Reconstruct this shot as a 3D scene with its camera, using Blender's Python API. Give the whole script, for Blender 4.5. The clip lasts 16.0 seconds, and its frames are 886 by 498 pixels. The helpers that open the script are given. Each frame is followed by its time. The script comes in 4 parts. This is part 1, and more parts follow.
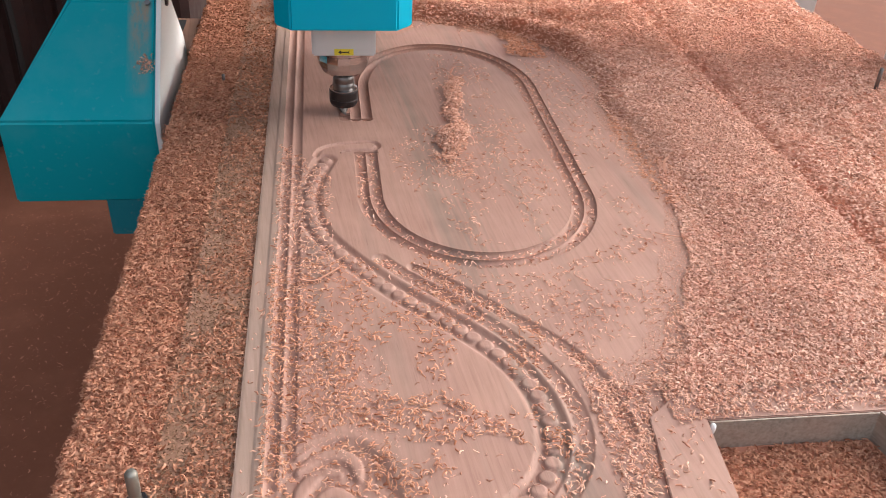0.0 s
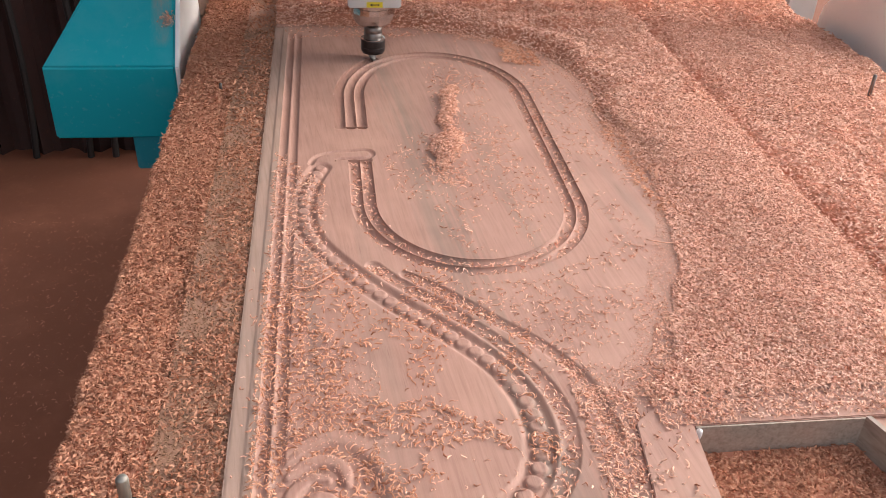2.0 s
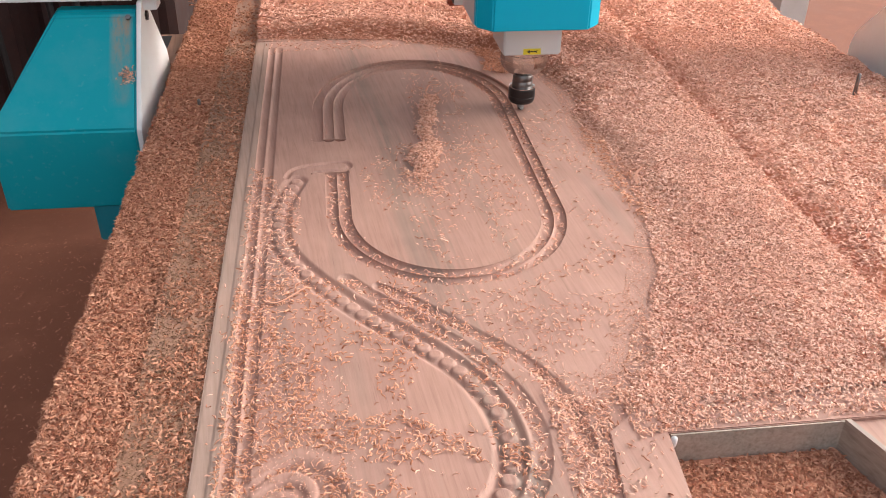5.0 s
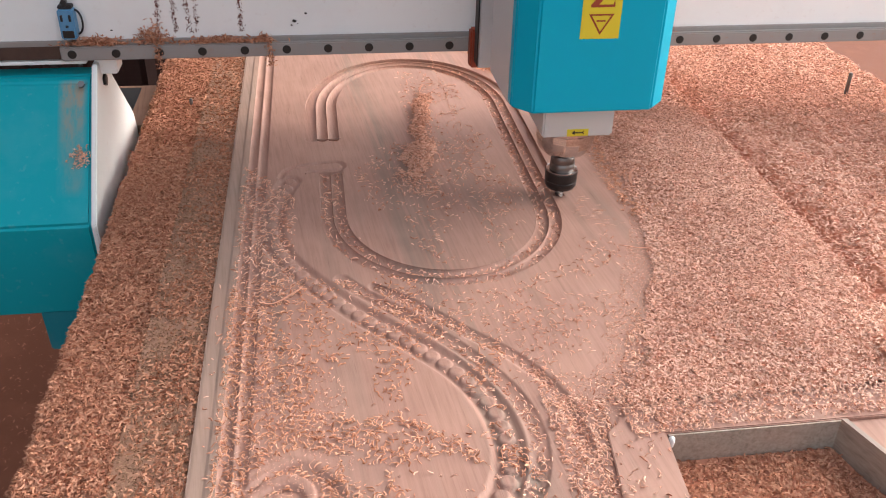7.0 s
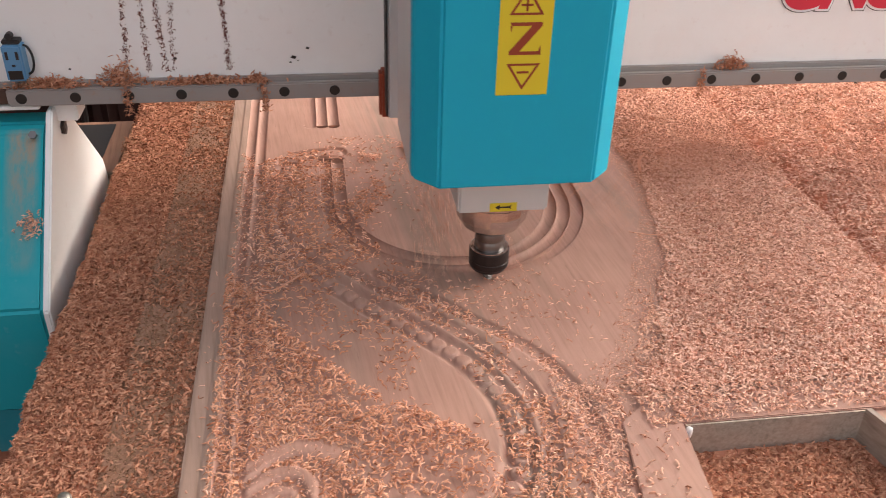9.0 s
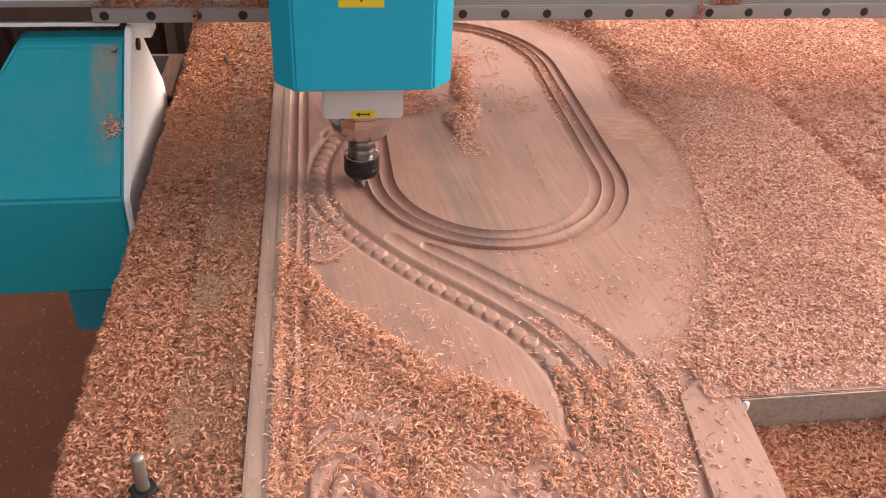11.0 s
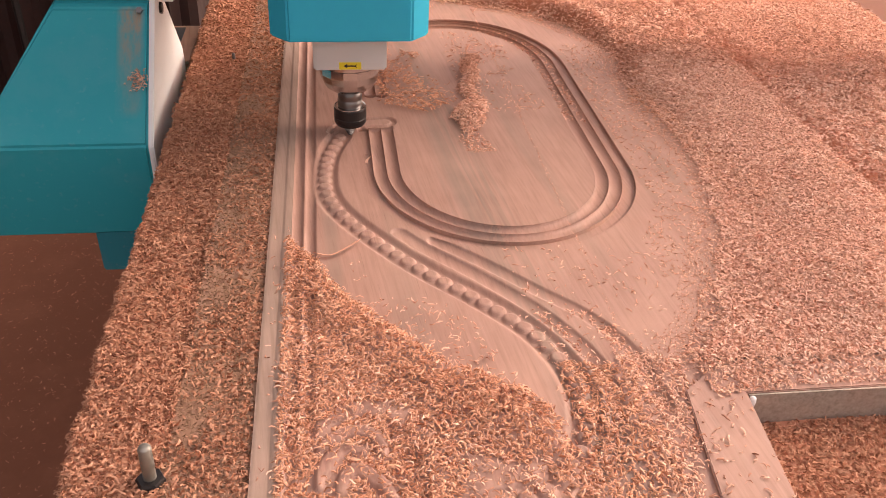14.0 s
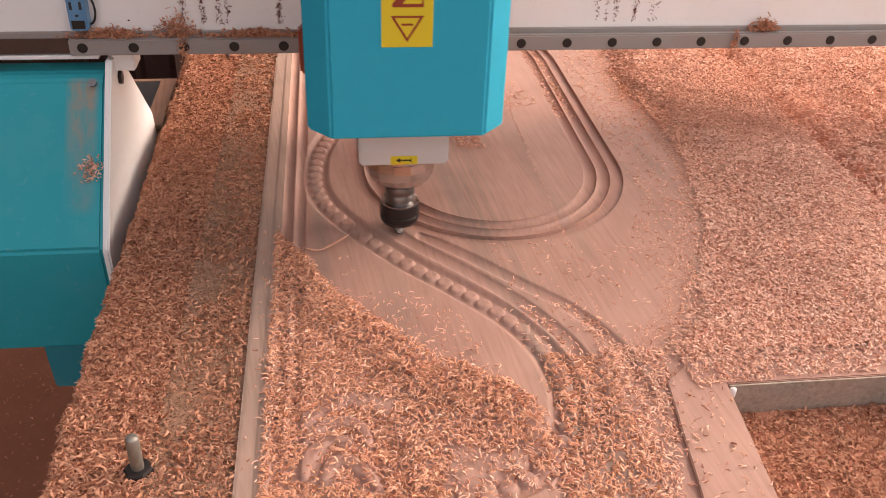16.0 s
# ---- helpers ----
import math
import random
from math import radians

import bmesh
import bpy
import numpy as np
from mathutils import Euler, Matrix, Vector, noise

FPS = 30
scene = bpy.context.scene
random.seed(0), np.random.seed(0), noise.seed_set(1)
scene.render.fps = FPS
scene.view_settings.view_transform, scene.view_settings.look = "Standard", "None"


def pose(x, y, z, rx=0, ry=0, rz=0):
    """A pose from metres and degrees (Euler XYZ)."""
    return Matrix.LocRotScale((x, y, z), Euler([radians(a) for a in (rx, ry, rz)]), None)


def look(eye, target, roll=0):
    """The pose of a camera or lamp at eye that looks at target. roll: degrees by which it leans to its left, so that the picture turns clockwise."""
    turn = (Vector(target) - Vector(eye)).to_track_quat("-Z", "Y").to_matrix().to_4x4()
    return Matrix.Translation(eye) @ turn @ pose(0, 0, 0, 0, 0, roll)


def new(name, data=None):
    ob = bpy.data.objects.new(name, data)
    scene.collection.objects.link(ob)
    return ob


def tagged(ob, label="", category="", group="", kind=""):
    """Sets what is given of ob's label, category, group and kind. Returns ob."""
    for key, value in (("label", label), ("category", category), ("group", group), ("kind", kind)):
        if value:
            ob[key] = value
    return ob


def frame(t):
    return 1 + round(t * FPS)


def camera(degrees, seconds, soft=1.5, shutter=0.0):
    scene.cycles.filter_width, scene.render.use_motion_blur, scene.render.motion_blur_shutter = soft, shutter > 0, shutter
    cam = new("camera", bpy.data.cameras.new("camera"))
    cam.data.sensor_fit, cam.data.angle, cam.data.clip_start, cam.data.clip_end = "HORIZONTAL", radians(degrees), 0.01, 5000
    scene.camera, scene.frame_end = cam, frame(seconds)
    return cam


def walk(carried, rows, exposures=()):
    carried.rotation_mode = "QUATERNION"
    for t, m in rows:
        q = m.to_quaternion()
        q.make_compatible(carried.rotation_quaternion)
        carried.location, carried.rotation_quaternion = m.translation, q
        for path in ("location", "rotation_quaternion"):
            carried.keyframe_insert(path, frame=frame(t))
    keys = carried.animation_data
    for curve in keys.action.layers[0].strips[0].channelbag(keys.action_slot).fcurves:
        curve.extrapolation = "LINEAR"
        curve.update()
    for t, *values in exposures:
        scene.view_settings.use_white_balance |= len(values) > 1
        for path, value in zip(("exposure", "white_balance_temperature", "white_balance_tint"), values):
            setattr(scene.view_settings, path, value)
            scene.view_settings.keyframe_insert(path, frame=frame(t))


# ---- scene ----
cam = camera(53.0, 16.0, soft=0.5, shutter=0.5)
PATH = [
    (0, (0.088, -0.919, 0.604), (0.345, 0.744, -0.476), 3.2),
    (0.5, (0.079, -0.92, 0.605), (0.332, 0.748, -0.47), 3.1),
    (1, (0.091, -0.927, 0.608), (0.343, 0.742, -0.465), 3.0),
    (1.5, (0.099, -0.928, 0.608), (0.35, 0.741, -0.465), 3.0),
    (2, (0.102, -0.929, 0.612), (0.35, 0.743, -0.458), 2.9),
    (2.5, (0.111, -0.93, 0.612), (0.335, 0.757, -0.439), 1.2),
    (3, (0.115, -0.923, 0.601), (0.339, 0.765, -0.449), 1.1),
    (3.5, (0.135, -0.92, 0.597), (0.355, 0.767, -0.453), 1.0),
    (4, (0.148, -0.924, 0.604), (0.368, 0.765, -0.443), 1.0),
    (6.5, (0.136, -0.921, 0.603), (0.397, 0.762, -0.445), 1.5),
    (7, (0.136, -0.919, 0.605), (0.395, 0.763, -0.445), 1.5),
    (7.5, (0.14, -0.913, 0.597), (0.403, 0.77, -0.451), 1.6),
    (8, (0.145, -0.907, 0.591), (0.412, 0.773, -0.461), 1.6),
    (8.5, (0.15, -0.903, 0.588), (0.416, 0.78, -0.46), 1.7),
    (9, (0.13, -0.896, 0.568), (0.397, 0.788, -0.477), 1.7),
    (9.5, (0.107, -0.891, 0.563), (0.37, 0.781, -0.504), 2.0),
    (10, (0.091, -0.895, 0.563), (0.354, 0.768, -0.517), 2.3),
    (12.5, (0.073, -0.897, 0.561), (0.316, 0.765, -0.526), 2.6),
    (13, (0.077, -0.896, 0.562), (0.32, 0.765, -0.525), 2.6),
    (13.5, (0.074, -0.897, 0.558), (0.317, 0.766, -0.526), 2.6),
    (14, (0.075, -0.901, 0.556), (0.317, 0.764, -0.526), 2.5),
    (14.5, (0.078, -0.91, 0.558), (0.32, 0.755, -0.523), 2.4),
    (15, (0.079, -0.914, 0.56), (0.318, 0.748, -0.525), 2.4),
    (15.5, (0.089, -0.912, 0.555), (0.33, 0.752, -0.528), 2.5),
    (16, (0.091, -0.916, 0.56), (0.326, 0.747, -0.525), 2.2),
]
EXPOSURES = [(0.0, 1.14, 6250, 10), (1.5, 1.11, 6500, 13), (2.2, 1.11, 6500, 13), (2.5, 1.11, 6850, 14), (3.0, 1.08, 7300, 19), (3.4, 1.11, 7200, 18), (4.0, 1.26, 6700, 13), (6.5, 1.31, 6350, 11),
             (8.0, 1.34, 6650, 13), (9.0, 1.24, 6900, 15), (10.0, 1.28, 6900, 16), (12.5, 1.24, 7350, 22), (14.5, 1.24, 7700, 25), (16.0, 1.28, 7450, 23)]
walk(cam, [(t, look(eye, target, roll)) for t, eye, target, roll in PATH], EXPOSURES)

# time, x and y of the cutter's tip on the board
TOOL = [
    (0, 0.1203, 0.4326),
    (0.5, 0.1195, 0.5140),
    (1, 0.1253, 0.5937),
    (1.5, 0.1411, 0.6526),
    (2, 0.1909, 0.7149),
    (2.5, 0.2581, 0.7497),
    (3, 0.3353, 0.7530),
    (3.5, 0.4025, 0.7198),
    (4, 0.4557, 0.6592),
    (4.6, 0.4720, 0.5700),
    (5.5, 0.4770, 0.4250),
    (6.5, 0.4764, 0.2658),
    (7, 0.4739, 0.1836),
    (7.5, 0.4723, 0.1098),
    (8, 0.4424, 0.0376),
    (8.5, 0.3909, -0.0164),
    (9, 0.3187, -0.0446),
    (9.5, 0.2465, -0.0404),
    (10, 0.1809, 0.0011),
    (10.7, 0.1270, 0.0900),
    (11.4, 0.1220, 0.1950),
    (12.0, 0.1215, 0.2850),
    (12.5, 0.1203, 0.3023),
    (13, 0.1054, 0.3156),
    (13.5, 0.1054, 0.2940),
    (14, 0.1037, 0.2725),
    (14.5, 0.1029, 0.1944),
    (15, 0.1054, 0.1172),
    (15.5, 0.1228, 0.0484),
    (16, 0.1652, -0.0114),
]

# ---- light ----
world = bpy.data.worlds.new("daylight")
scene.world = world
world.use_nodes = True
wn = world.node_tree.nodes
sky = wn.new("ShaderNodeTexSky")
sky.sky_type = 'NISHITA'
sky.sun_disc = False
sky.sun_elevation = radians(38)
sky.sun_rotation = radians(70)
sky.air_density = 1.6
sky.dust_density = 4.0
haze = wn.new("ShaderNodeHueSaturation")
haze.inputs["Saturation"].default_value = 0.45
world.node_tree.links.new(sky.outputs[0], haze.inputs["Color"])
world.node_tree.links.new(haze.outputs[0], wn["Background"].inputs[0])
wn["Background"].inputs[1].default_value = 0.15

sun = new("sun", bpy.data.lights.new("sun", 'SUN'))
sun.data.energy = 0.3
sun.data.angle = radians(55)
sun.data.color = (1.0, 0.95, 0.9)
sun.matrix_world = look((3.0, 0.2, 2.5), (0.0, 0.2, 0.0))

# area lamp standing in for daylight from the right, at an unseen doorway
doorlight = new("doorway_daylight", bpy.data.lights.new("doorway_daylight", 'AREA'))
doorlight.data.shape = 'RECTANGLE'
doorlight.data.size = 3.0
doorlight.data.size_y = 2.6
doorlight.data.energy = 14
doorlight.data.color = (1.0, 0.97, 0.94)
doorlight.matrix_world = look((1.98, 1.0, 1.05), (0.0, 1.0, 0.95))


# ---- materials ----
def material(name, color, rough=0.6, metal=0.0):
    m = bpy.data.materials.new(name)
    m.use_nodes = True
    b = m.node_tree.nodes["Principled BSDF"]
    b.inputs["Base Color"].default_value = (*color, 1)
    b.inputs["Roughness"].default_value = rough
    b.inputs["Metallic"].default_value = metal
    return m


def node(m, kind, **props):
    n = m.node_tree.nodes.new(kind)
    for k, v in props.items():
        if k in n.inputs:
            n.inputs[k].default_value = v
    return n


def link(m, a, b):
    m.node_tree.links.new(a, b)


def ramp(m, source, stops):
    r = m.node_tree.nodes.new("ShaderNodeValToRGB")
    el = r.color_ramp.elements
    while len(el) < len(stops):
        el.new(0.5)
    for e, (pos, col) in zip(el, stops):
        e.position = pos
        e.color = (*col, 1) if len(col) == 3 else (col[0], col[0], col[0], 1)
    link(m, source, r.inputs[0])
    return r.outputs[0]


def coords(m, scale=(1, 1, 1), kind="Object"):
    tc = m.node_tree.nodes.new("ShaderNodeTexCoord")
    mp = m.node_tree.nodes.new("ShaderNodeMapping")
    mp.inputs["Scale"].default_value = scale
    link(m, tc.outputs[kind], mp.inputs[0])
    return mp.outputs[0]


def noise_tex(m, vec, scale, detail=3.0, rough=0.55, distortion=0.0):
    n = m.node_tree.nodes.new("ShaderNodeTexNoise")
    n.inputs["Scale"].default_value = scale
    n.inputs["Detail"].default_value = detail
    n.inputs["Roughness"].default_value = rough
    n.inputs["Distortion"].default_value = distortion
    link(m, vec, n.inputs["Vector"])
    return n.outputs[0]


def mix(m, fac, a, b, mode='MIX'):
    n = m.node_tree.nodes.new("ShaderNodeMix")
    n.data_type = 'RGBA'
    n.blend_type = mode
    for sock, v in ((n.inputs[0], fac), (n.inputs[6], a), (n.inputs[7], b)):
        if isinstance(v, (int, float)):
            sock.default_value = v
        elif isinstance(v, tuple):
            sock.default_value = (*v, 1)
        else:
            link(m, v, sock)
    return n.outputs[2]


def finish(m, color=None, rough=None, bump=None, strength=0.3, distance=0.001):
    b = m.node_tree.nodes["Principled BSDF"]
    if color is not None:
        link(m, color, b.inputs["Base Color"])
    if rough is not None:
        link(m, rough, b.inputs["Roughness"])
    if bump is not None:
        n = m.node_tree.nodes.new("ShaderNodeBump")
        n.inputs["Strength"].default_value = strength
        n.inputs["Distance"].default_value = distance
        link(m, bump, n.inputs["Height"])
        link(m, n.outputs[0], b.inputs["Normal"])
    return m


def leaning(m, scale=(1, 1, 1)):
    """Coordinates along the plank's grain, which leans a little from the machine's axis."""
    n = m.node_tree.nodes.new("ShaderNodeMapping")
    n.inputs["Rotation"].default_value = (0, 0, radians(-5.5))
    tc = m.node_tree.nodes.new("ShaderNodeTexCoord")
    link(m, tc.outputs["Object"], n.inputs[0])
    mp = m.node_tree.nodes.new("ShaderNodeMapping")
    mp.inputs["Scale"].default_value = scale
    link(m, n.outputs[0], mp.inputs[0])
    return mp.outputs[0]


def wood_material(name, tones, streak=True):
    m = material(name, tones[1], 0.62)
    g = noise_tex(m, leaning(m, (60, 3.0, 60)), 4.0, 5.0, 0.6, 0.4)
    fine = noise_tex(m, leaning(m, (500, 14, 500)), 2.0, 4.0, 0.7)
    base = ramp(m, g, [(0.3, tones[0]), (0.5, tones[1]), (0.72, tones[2])])
    base = mix(m, 0.25, base, ramp(m, fine, [(0.3, tones[0]), (0.7, tones[2])]))
    if streak:
        broad = noise_tex(m, leaning(m, (14, 0.9, 14)), 1.6, 3.0, 0.5, 0.6)
        base = mix(m, ramp(m, broad, [(0.57, (0.0,)), (0.74, (0.6,))]), base, (0.25, 0.17, 0.135))
        # the dark mineral streak down the middle of the plank
        sep = m.node_tree.nodes.new("ShaderNodeSeparateXYZ")
        link(m, leaning(m), sep.inputs[0])
        here = ramp(m, sep.outputs[0], [(0.235, (0.0,)), (0.262, (1.0,)), (0.284, (0.85,)), (0.312, (0.0,))])
        veins = ramp(m, noise_tex(m, leaning(m, (42, 1.1, 42)), 2.2, 4.0, 0.6, 0.8), [(0.42, (0.0,)), (0.62, (0.65,))])
        base = mix(m, mix(m, 1.0, here, veins, 'MULTIPLY'), base, (0.2, 0.155, 0.122))
        pores = ramp(m, noise_tex(m, leaning(m, (260, 11, 260)), 1.7, 2.0, 0.5), [(0.66, (0.0,)), (0.74, (0.5,))])
        base = mix(m, pores, base, (0.2, 0.1, 0.07))
    dust = noise_tex(m, coords(m), 9.0, 4.0)
    base = mix(m, ramp(m, dust, [(0.4, (0.0,)), (0.75, (0.35,))]), base, (0.6, 0.36, 0.27))
    return finish(m, base, ramp(m, fine, [(0.2, (0.5,)), (0.8, (0.75,))]), fine, 0.15, 0.0005)


def chip_material(name, dark, mid, light):
    m = material(name, mid, 0.85)
    geo = m.node_tree.nodes.new("ShaderNodeNewGeometry")
    base = ramp(m, geo.outputs["Random Per Island"], [(0.0, dark), (0.25, mid), (0.75, light), (1.0, light)])
    big = noise_tex(m, coords(m), 5.0, 3.0)
    base = mix(m, ramp(m, big, [(0.35, (0.0,)), (0.7, (0.3,))]), base, mid)
    b = m.node_tree.nodes["Principled BSDF"]
    b.inputs["Specular IOR Level"].default_value = 0.12
    return finish(m, base)


def paint_material(name, color, rough, scuff, amount=0.3):
    m = material(name, color, rough)
    big = noise_tex(m, coords(m), 6.0, 5.0, 0.65)
    fine = noise_tex(m, coords(m, (1, 1, 1)), 90.0, 3.0, 0.6)
    base = mix(m, ramp(m, big, [(0.5, (0.0,)), (0.8, (amount,))]), color, scuff)
    base = mix(m, ramp(m, fine, [(0.62, (0.0,)), (0.75, (amount,))]), base, scuff)
    return finish(m, base, ramp(m, big, [(0.3, (rough,)), (0.8, (min(1, rough + 0.3),))]), fine, 0.05, 0.0005)


BOARD = wood_material("carved_board_wood", [(0.32, 0.163, 0.12), (0.41, 0.226, 0.172), (0.47, 0.272, 0.213)])
GREYWOOD = wood_material("weathered_wood", [(0.2, 0.16, 0.13), (0.34, 0.28, 0.23), (0.44, 0.37, 0.31)], False)
CHIPS = chip_material("wood_chips", (0.45, 0.185, 0.115), (0.75, 0.39, 0.27), (0.95, 0.61, 0.455))
DUSTYCHIPS = chip_material("dusty_pale_chips", (0.45, 0.195, 0.125), (0.74, 0.4, 0.285), (0.94, 0.64, 0.5))
# redder chips, with the dimmer light at the table's left darkened into the colour
DIMREDCHIPS = chip_material("dimmed_red_chips", (0.29, 0.105, 0.058), (0.46, 0.205, 0.122), (0.64, 0.33, 0.212))
FRESHCHIPS = chip_material("fresh_warm_chips", (0.44, 0.17, 0.095), (0.68, 0.32, 0.195), (0.86, 0.48, 0.32))
DUSTCRUMBS = chip_material("trodden_dusty_crumbs", (0.21, 0.11, 0.064), (0.31, 0.178, 0.11), (0.42, 0.256, 0.17))
CHIPBED = chip_material("chip_bed", (0.36, 0.14, 0.085), (0.46, 0.19, 0.12), (0.53, 0.235, 0.15))
EDGEWOOD = wood_material("greyish_edge_wood", [(0.29, 0.19, 0.14), (0.37, 0.25, 0.195), (0.43, 0.3, 0.24)], False)
DUSTSTRIP = wood_material("dusty_strip", [(0.27, 0.14, 0.085), (0.37, 0.195, 0.122), (0.43, 0.24, 0.155)], False)
TEAL = paint_material("teal_paint", (0.0, 0.41, 0.59), 0.35, (0.0, 0.46, 0.63), 0.3)
TEAL.node_tree.nodes["Principled BSDF"].inputs["Specular IOR Level"].default_value = 0.2
# a darker teal base than the columns have, with greyish dust over it
DARKTEALDUSTY = paint_material("dark_dusty_teal_paint", (0.0, 0.23, 0.3), 0.45, (0.3, 0.3, 0.27), 0.3)
def dusty_column(name):
    """Teal paint with a rubbed, dusty streak down its sloping face."""
    m = paint_material(name, (0.0, 0.34, 0.4), 0.42, (0.12, 0.38, 0.42), 0.35)
    b = m.node_tree.nodes["Principled BSDF"]
    b.inputs["Specular IOR Level"].default_value = 0.25
    base = b.inputs["Base Color"].links[0].from_socket
    sep = m.node_tree.nodes.new("ShaderNodeSeparateXYZ")
    link(m, coords(m), sep.inputs[0])
    fade = None
    for axis, lo, hi in ((0, -0.232, -0.19), (1, 0.04, 0.172)):
        up = node(m, "ShaderNodeMapRange")
        dn = node(m, "ShaderNodeMapRange")
        for n, a, c in ((up, lo, lo + 0.012), (dn, hi, hi - 0.008)):
            n.inputs[1].default_value, n.inputs[2].default_value = a, c
            link(m, sep.outputs[axis], n.inputs[0])
        for n in (up, dn):
            if fade is None:
                fade = n.outputs[0]
            else:
                mul = m.node_tree.nodes.new("ShaderNodeMath")
                mul.operation = 'MULTIPLY'
                link(m, fade, mul.inputs[0])
                link(m, n.outputs[0], mul.inputs[1])
                fade = mul.outputs[0]
    rub = ramp(m, noise_tex(m, coords(m, (1, 0.35, 0.35)), 60.0, 4.0, 0.7), [(0.38, (0.25,)), (0.6, (0.95,))])
    worn = node(m, "ShaderNodeMapRange")
    worn.inputs[1].default_value, worn.inputs[2].default_value, worn.inputs[3].default_value = 0.07, 0.155, 0.3
    link(m, sep.outputs[1], worn.inputs[0])
    rub = mix(m, 1.0, rub, worn.outputs[0], 'MULTIPLY')
    mul = m.node_tree.nodes.new("ShaderNodeMath")
    mul.operation = 'MULTIPLY'
    link(m, fade, mul.inputs[0])
    link(m, rub, mul.inputs[1])
    link(m, mix(m, mul.outputs[0], base, (0.34, 0.27, 0.2)), b.inputs["Base Color"])
    return m


COLUMN = dusty_column("scuffed_teal_paint")
WHITE = paint_material("white_paint", (0.85, 0.85, 0.84), 0.4, (0.55, 0.42, 0.36), 0.15)
STEEL = paint_material("rail_steel", (0.3, 0.28, 0.27), 0.42, (0.34, 0.2, 0.14), 0.5)
HOUSING = material("brushed_aluminium", (0.6, 0.6, 0.6), 0.5, 0.0)
CHROME = material("polished_steel", (0.55, 0.53, 0.52), 0.14, 1.0)
COLLET = material("steel_shank", (0.2, 0.185, 0.18), 0.36, 1.0)
STUD = paint_material("dull_zinc_steel", (0.32, 0.3, 0.26), 0.4, (0.22, 0.15, 0.1), 0.4)
STUD.node_tree.nodes["Principled BSDF"].inputs["Metallic"].default_value = 0.7
NUT = material("blackened_steel", (0.035, 0.03, 0.03), 0.38, 0.6)
BLACK = material("black_rubber", (0.02, 0.018, 0.018), 0.6)
YELLOW = material("yellow_sticker", (0.72, 0.6, 0.03), 0.5)
PRINT = material("brown_print", (0.3, 0.05, 0.02), 0.5)
BLACKPRINT = material("black_print", (0.015, 0.012, 0.01), 0.5)
RED = material("red_letters", (0.62, 0.03, 0.06), 0.45)
RUST = paint_material("rusty_brown", (0.07, 0.035, 0.025), 0.7, (0.16, 0.09, 0.065), 0.7)
BLUE = material("blue_plastic", (0.1, 0.28, 0.48), 0.4)
MAROON = paint_material("dark_maroon_sheet", (0.035, 0.014, 0.012), 0.6, (0.1, 0.04, 0.03), 0.5)
FLOOR = paint_material("dusty_red_floor", (0.21, 0.072, 0.038), 0.85, (0.3, 0.12, 0.07), 0.6)
PLASTER = paint_material("pale_plaster", (0.6, 0.56, 0.52), 0.8, (0.45, 0.38, 0.33), 0.4)
SKYBLOCK = material("sky_block_sheet", (0.6, 0.59, 0.57), 0.6)


# ---- mesh helpers ----
def part(name, bm, mat, parent=None, label="", smooth=False):
    me = bpy.data.meshes.new(name)
    if isinstance(bm, tuple):
        me.from_pydata(*bm)
    else:
        bmesh.ops.recalc_face_normals(bm, faces=bm.faces)
        bm.to_mesh(me)
        bm.free()
    me.materials.append(mat)
    if smooth:
        me.shade_smooth()
    ob = new(name, me)
    ob.parent = parent
    if label:
        ob["label"] = label
    return ob


def box(x0, x1, y0, y1, z0, z1, bevel=0.0, seg=2):
    bm = bmesh.new()
    bmesh.ops.create_cube(bm, size=1.0)
    for v in bm.verts:
        v.co = ((x0 + x1) / 2 + v.co.x * (x1 - x0), (y0 + y1) / 2 + v.co.y * (y1 - y0), (z0 + z1) / 2 + v.co.z * (z1 - z0))
    if bevel:
        bmesh.ops.bevel(bm, geom=bm.edges[:], offset=bevel, segments=seg, affect='EDGES', clamp_overlap=True)
    return bm


def prism(points, a0, a1, axis, bevel=0.0):
    """A flat outline drawn out along an axis: 'x' takes (y, z), 'y' takes (x, z), 'z' takes (x, y)."""
    bm = bmesh.new()
    put = {'x': lambda p, a: (a, p[0], p[1]), 'y': lambda p, a: (p[0], a, p[1]), 'z': lambda p, a: (p[0], p[1], a)}[axis]
    lo = [bm.verts.new(put(p, a0)) for p in points]
    hi = [bm.verts.new(put(p, a1)) for p in points]
    n = len(points)
    bm.faces.new(lo)
    bm.faces.new(hi[::-1])
    for i in range(n):
        bm.faces.new((lo[i], lo[(i + 1) % n], hi[(i + 1) % n], hi[i]))
    if bevel:
        bmesh.ops.recalc_face_normals(bm, faces=bm.faces)
        bmesh.ops.bevel(bm, geom=bm.edges[:], offset=bevel, segments=2, affect='EDGES', clamp_overlap=True)
    return bm


def lathe(profile, seg=32, x=0.0, y=0.0):
    """A turned shape round the upright axis from (radius, height) pairs."""
    bm = bmesh.new()
    rings = []
    for r, z in profile:
        rings.append([bm.verts.new((x + r * math.cos(2 * math.pi * i / seg), y + r * math.sin(2 * math.pi * i / seg), z)) for i in range(seg)])
    for a, b in zip(rings, rings[1:]):
        for i in range(seg):
            bm.faces.new((a[i], a[(i + 1) % seg], b[(i + 1) % seg], b[i]))
    bm.faces.new(rings[0])
    bm.faces.new(rings[-1])
    return bm


def thing(name, label, category, group="", at=(0, 0, 0)):
    ob = new(name)
    ob.location = at
    ob.empty_display_size = 0.05
    return tagged(ob, label, category, group)


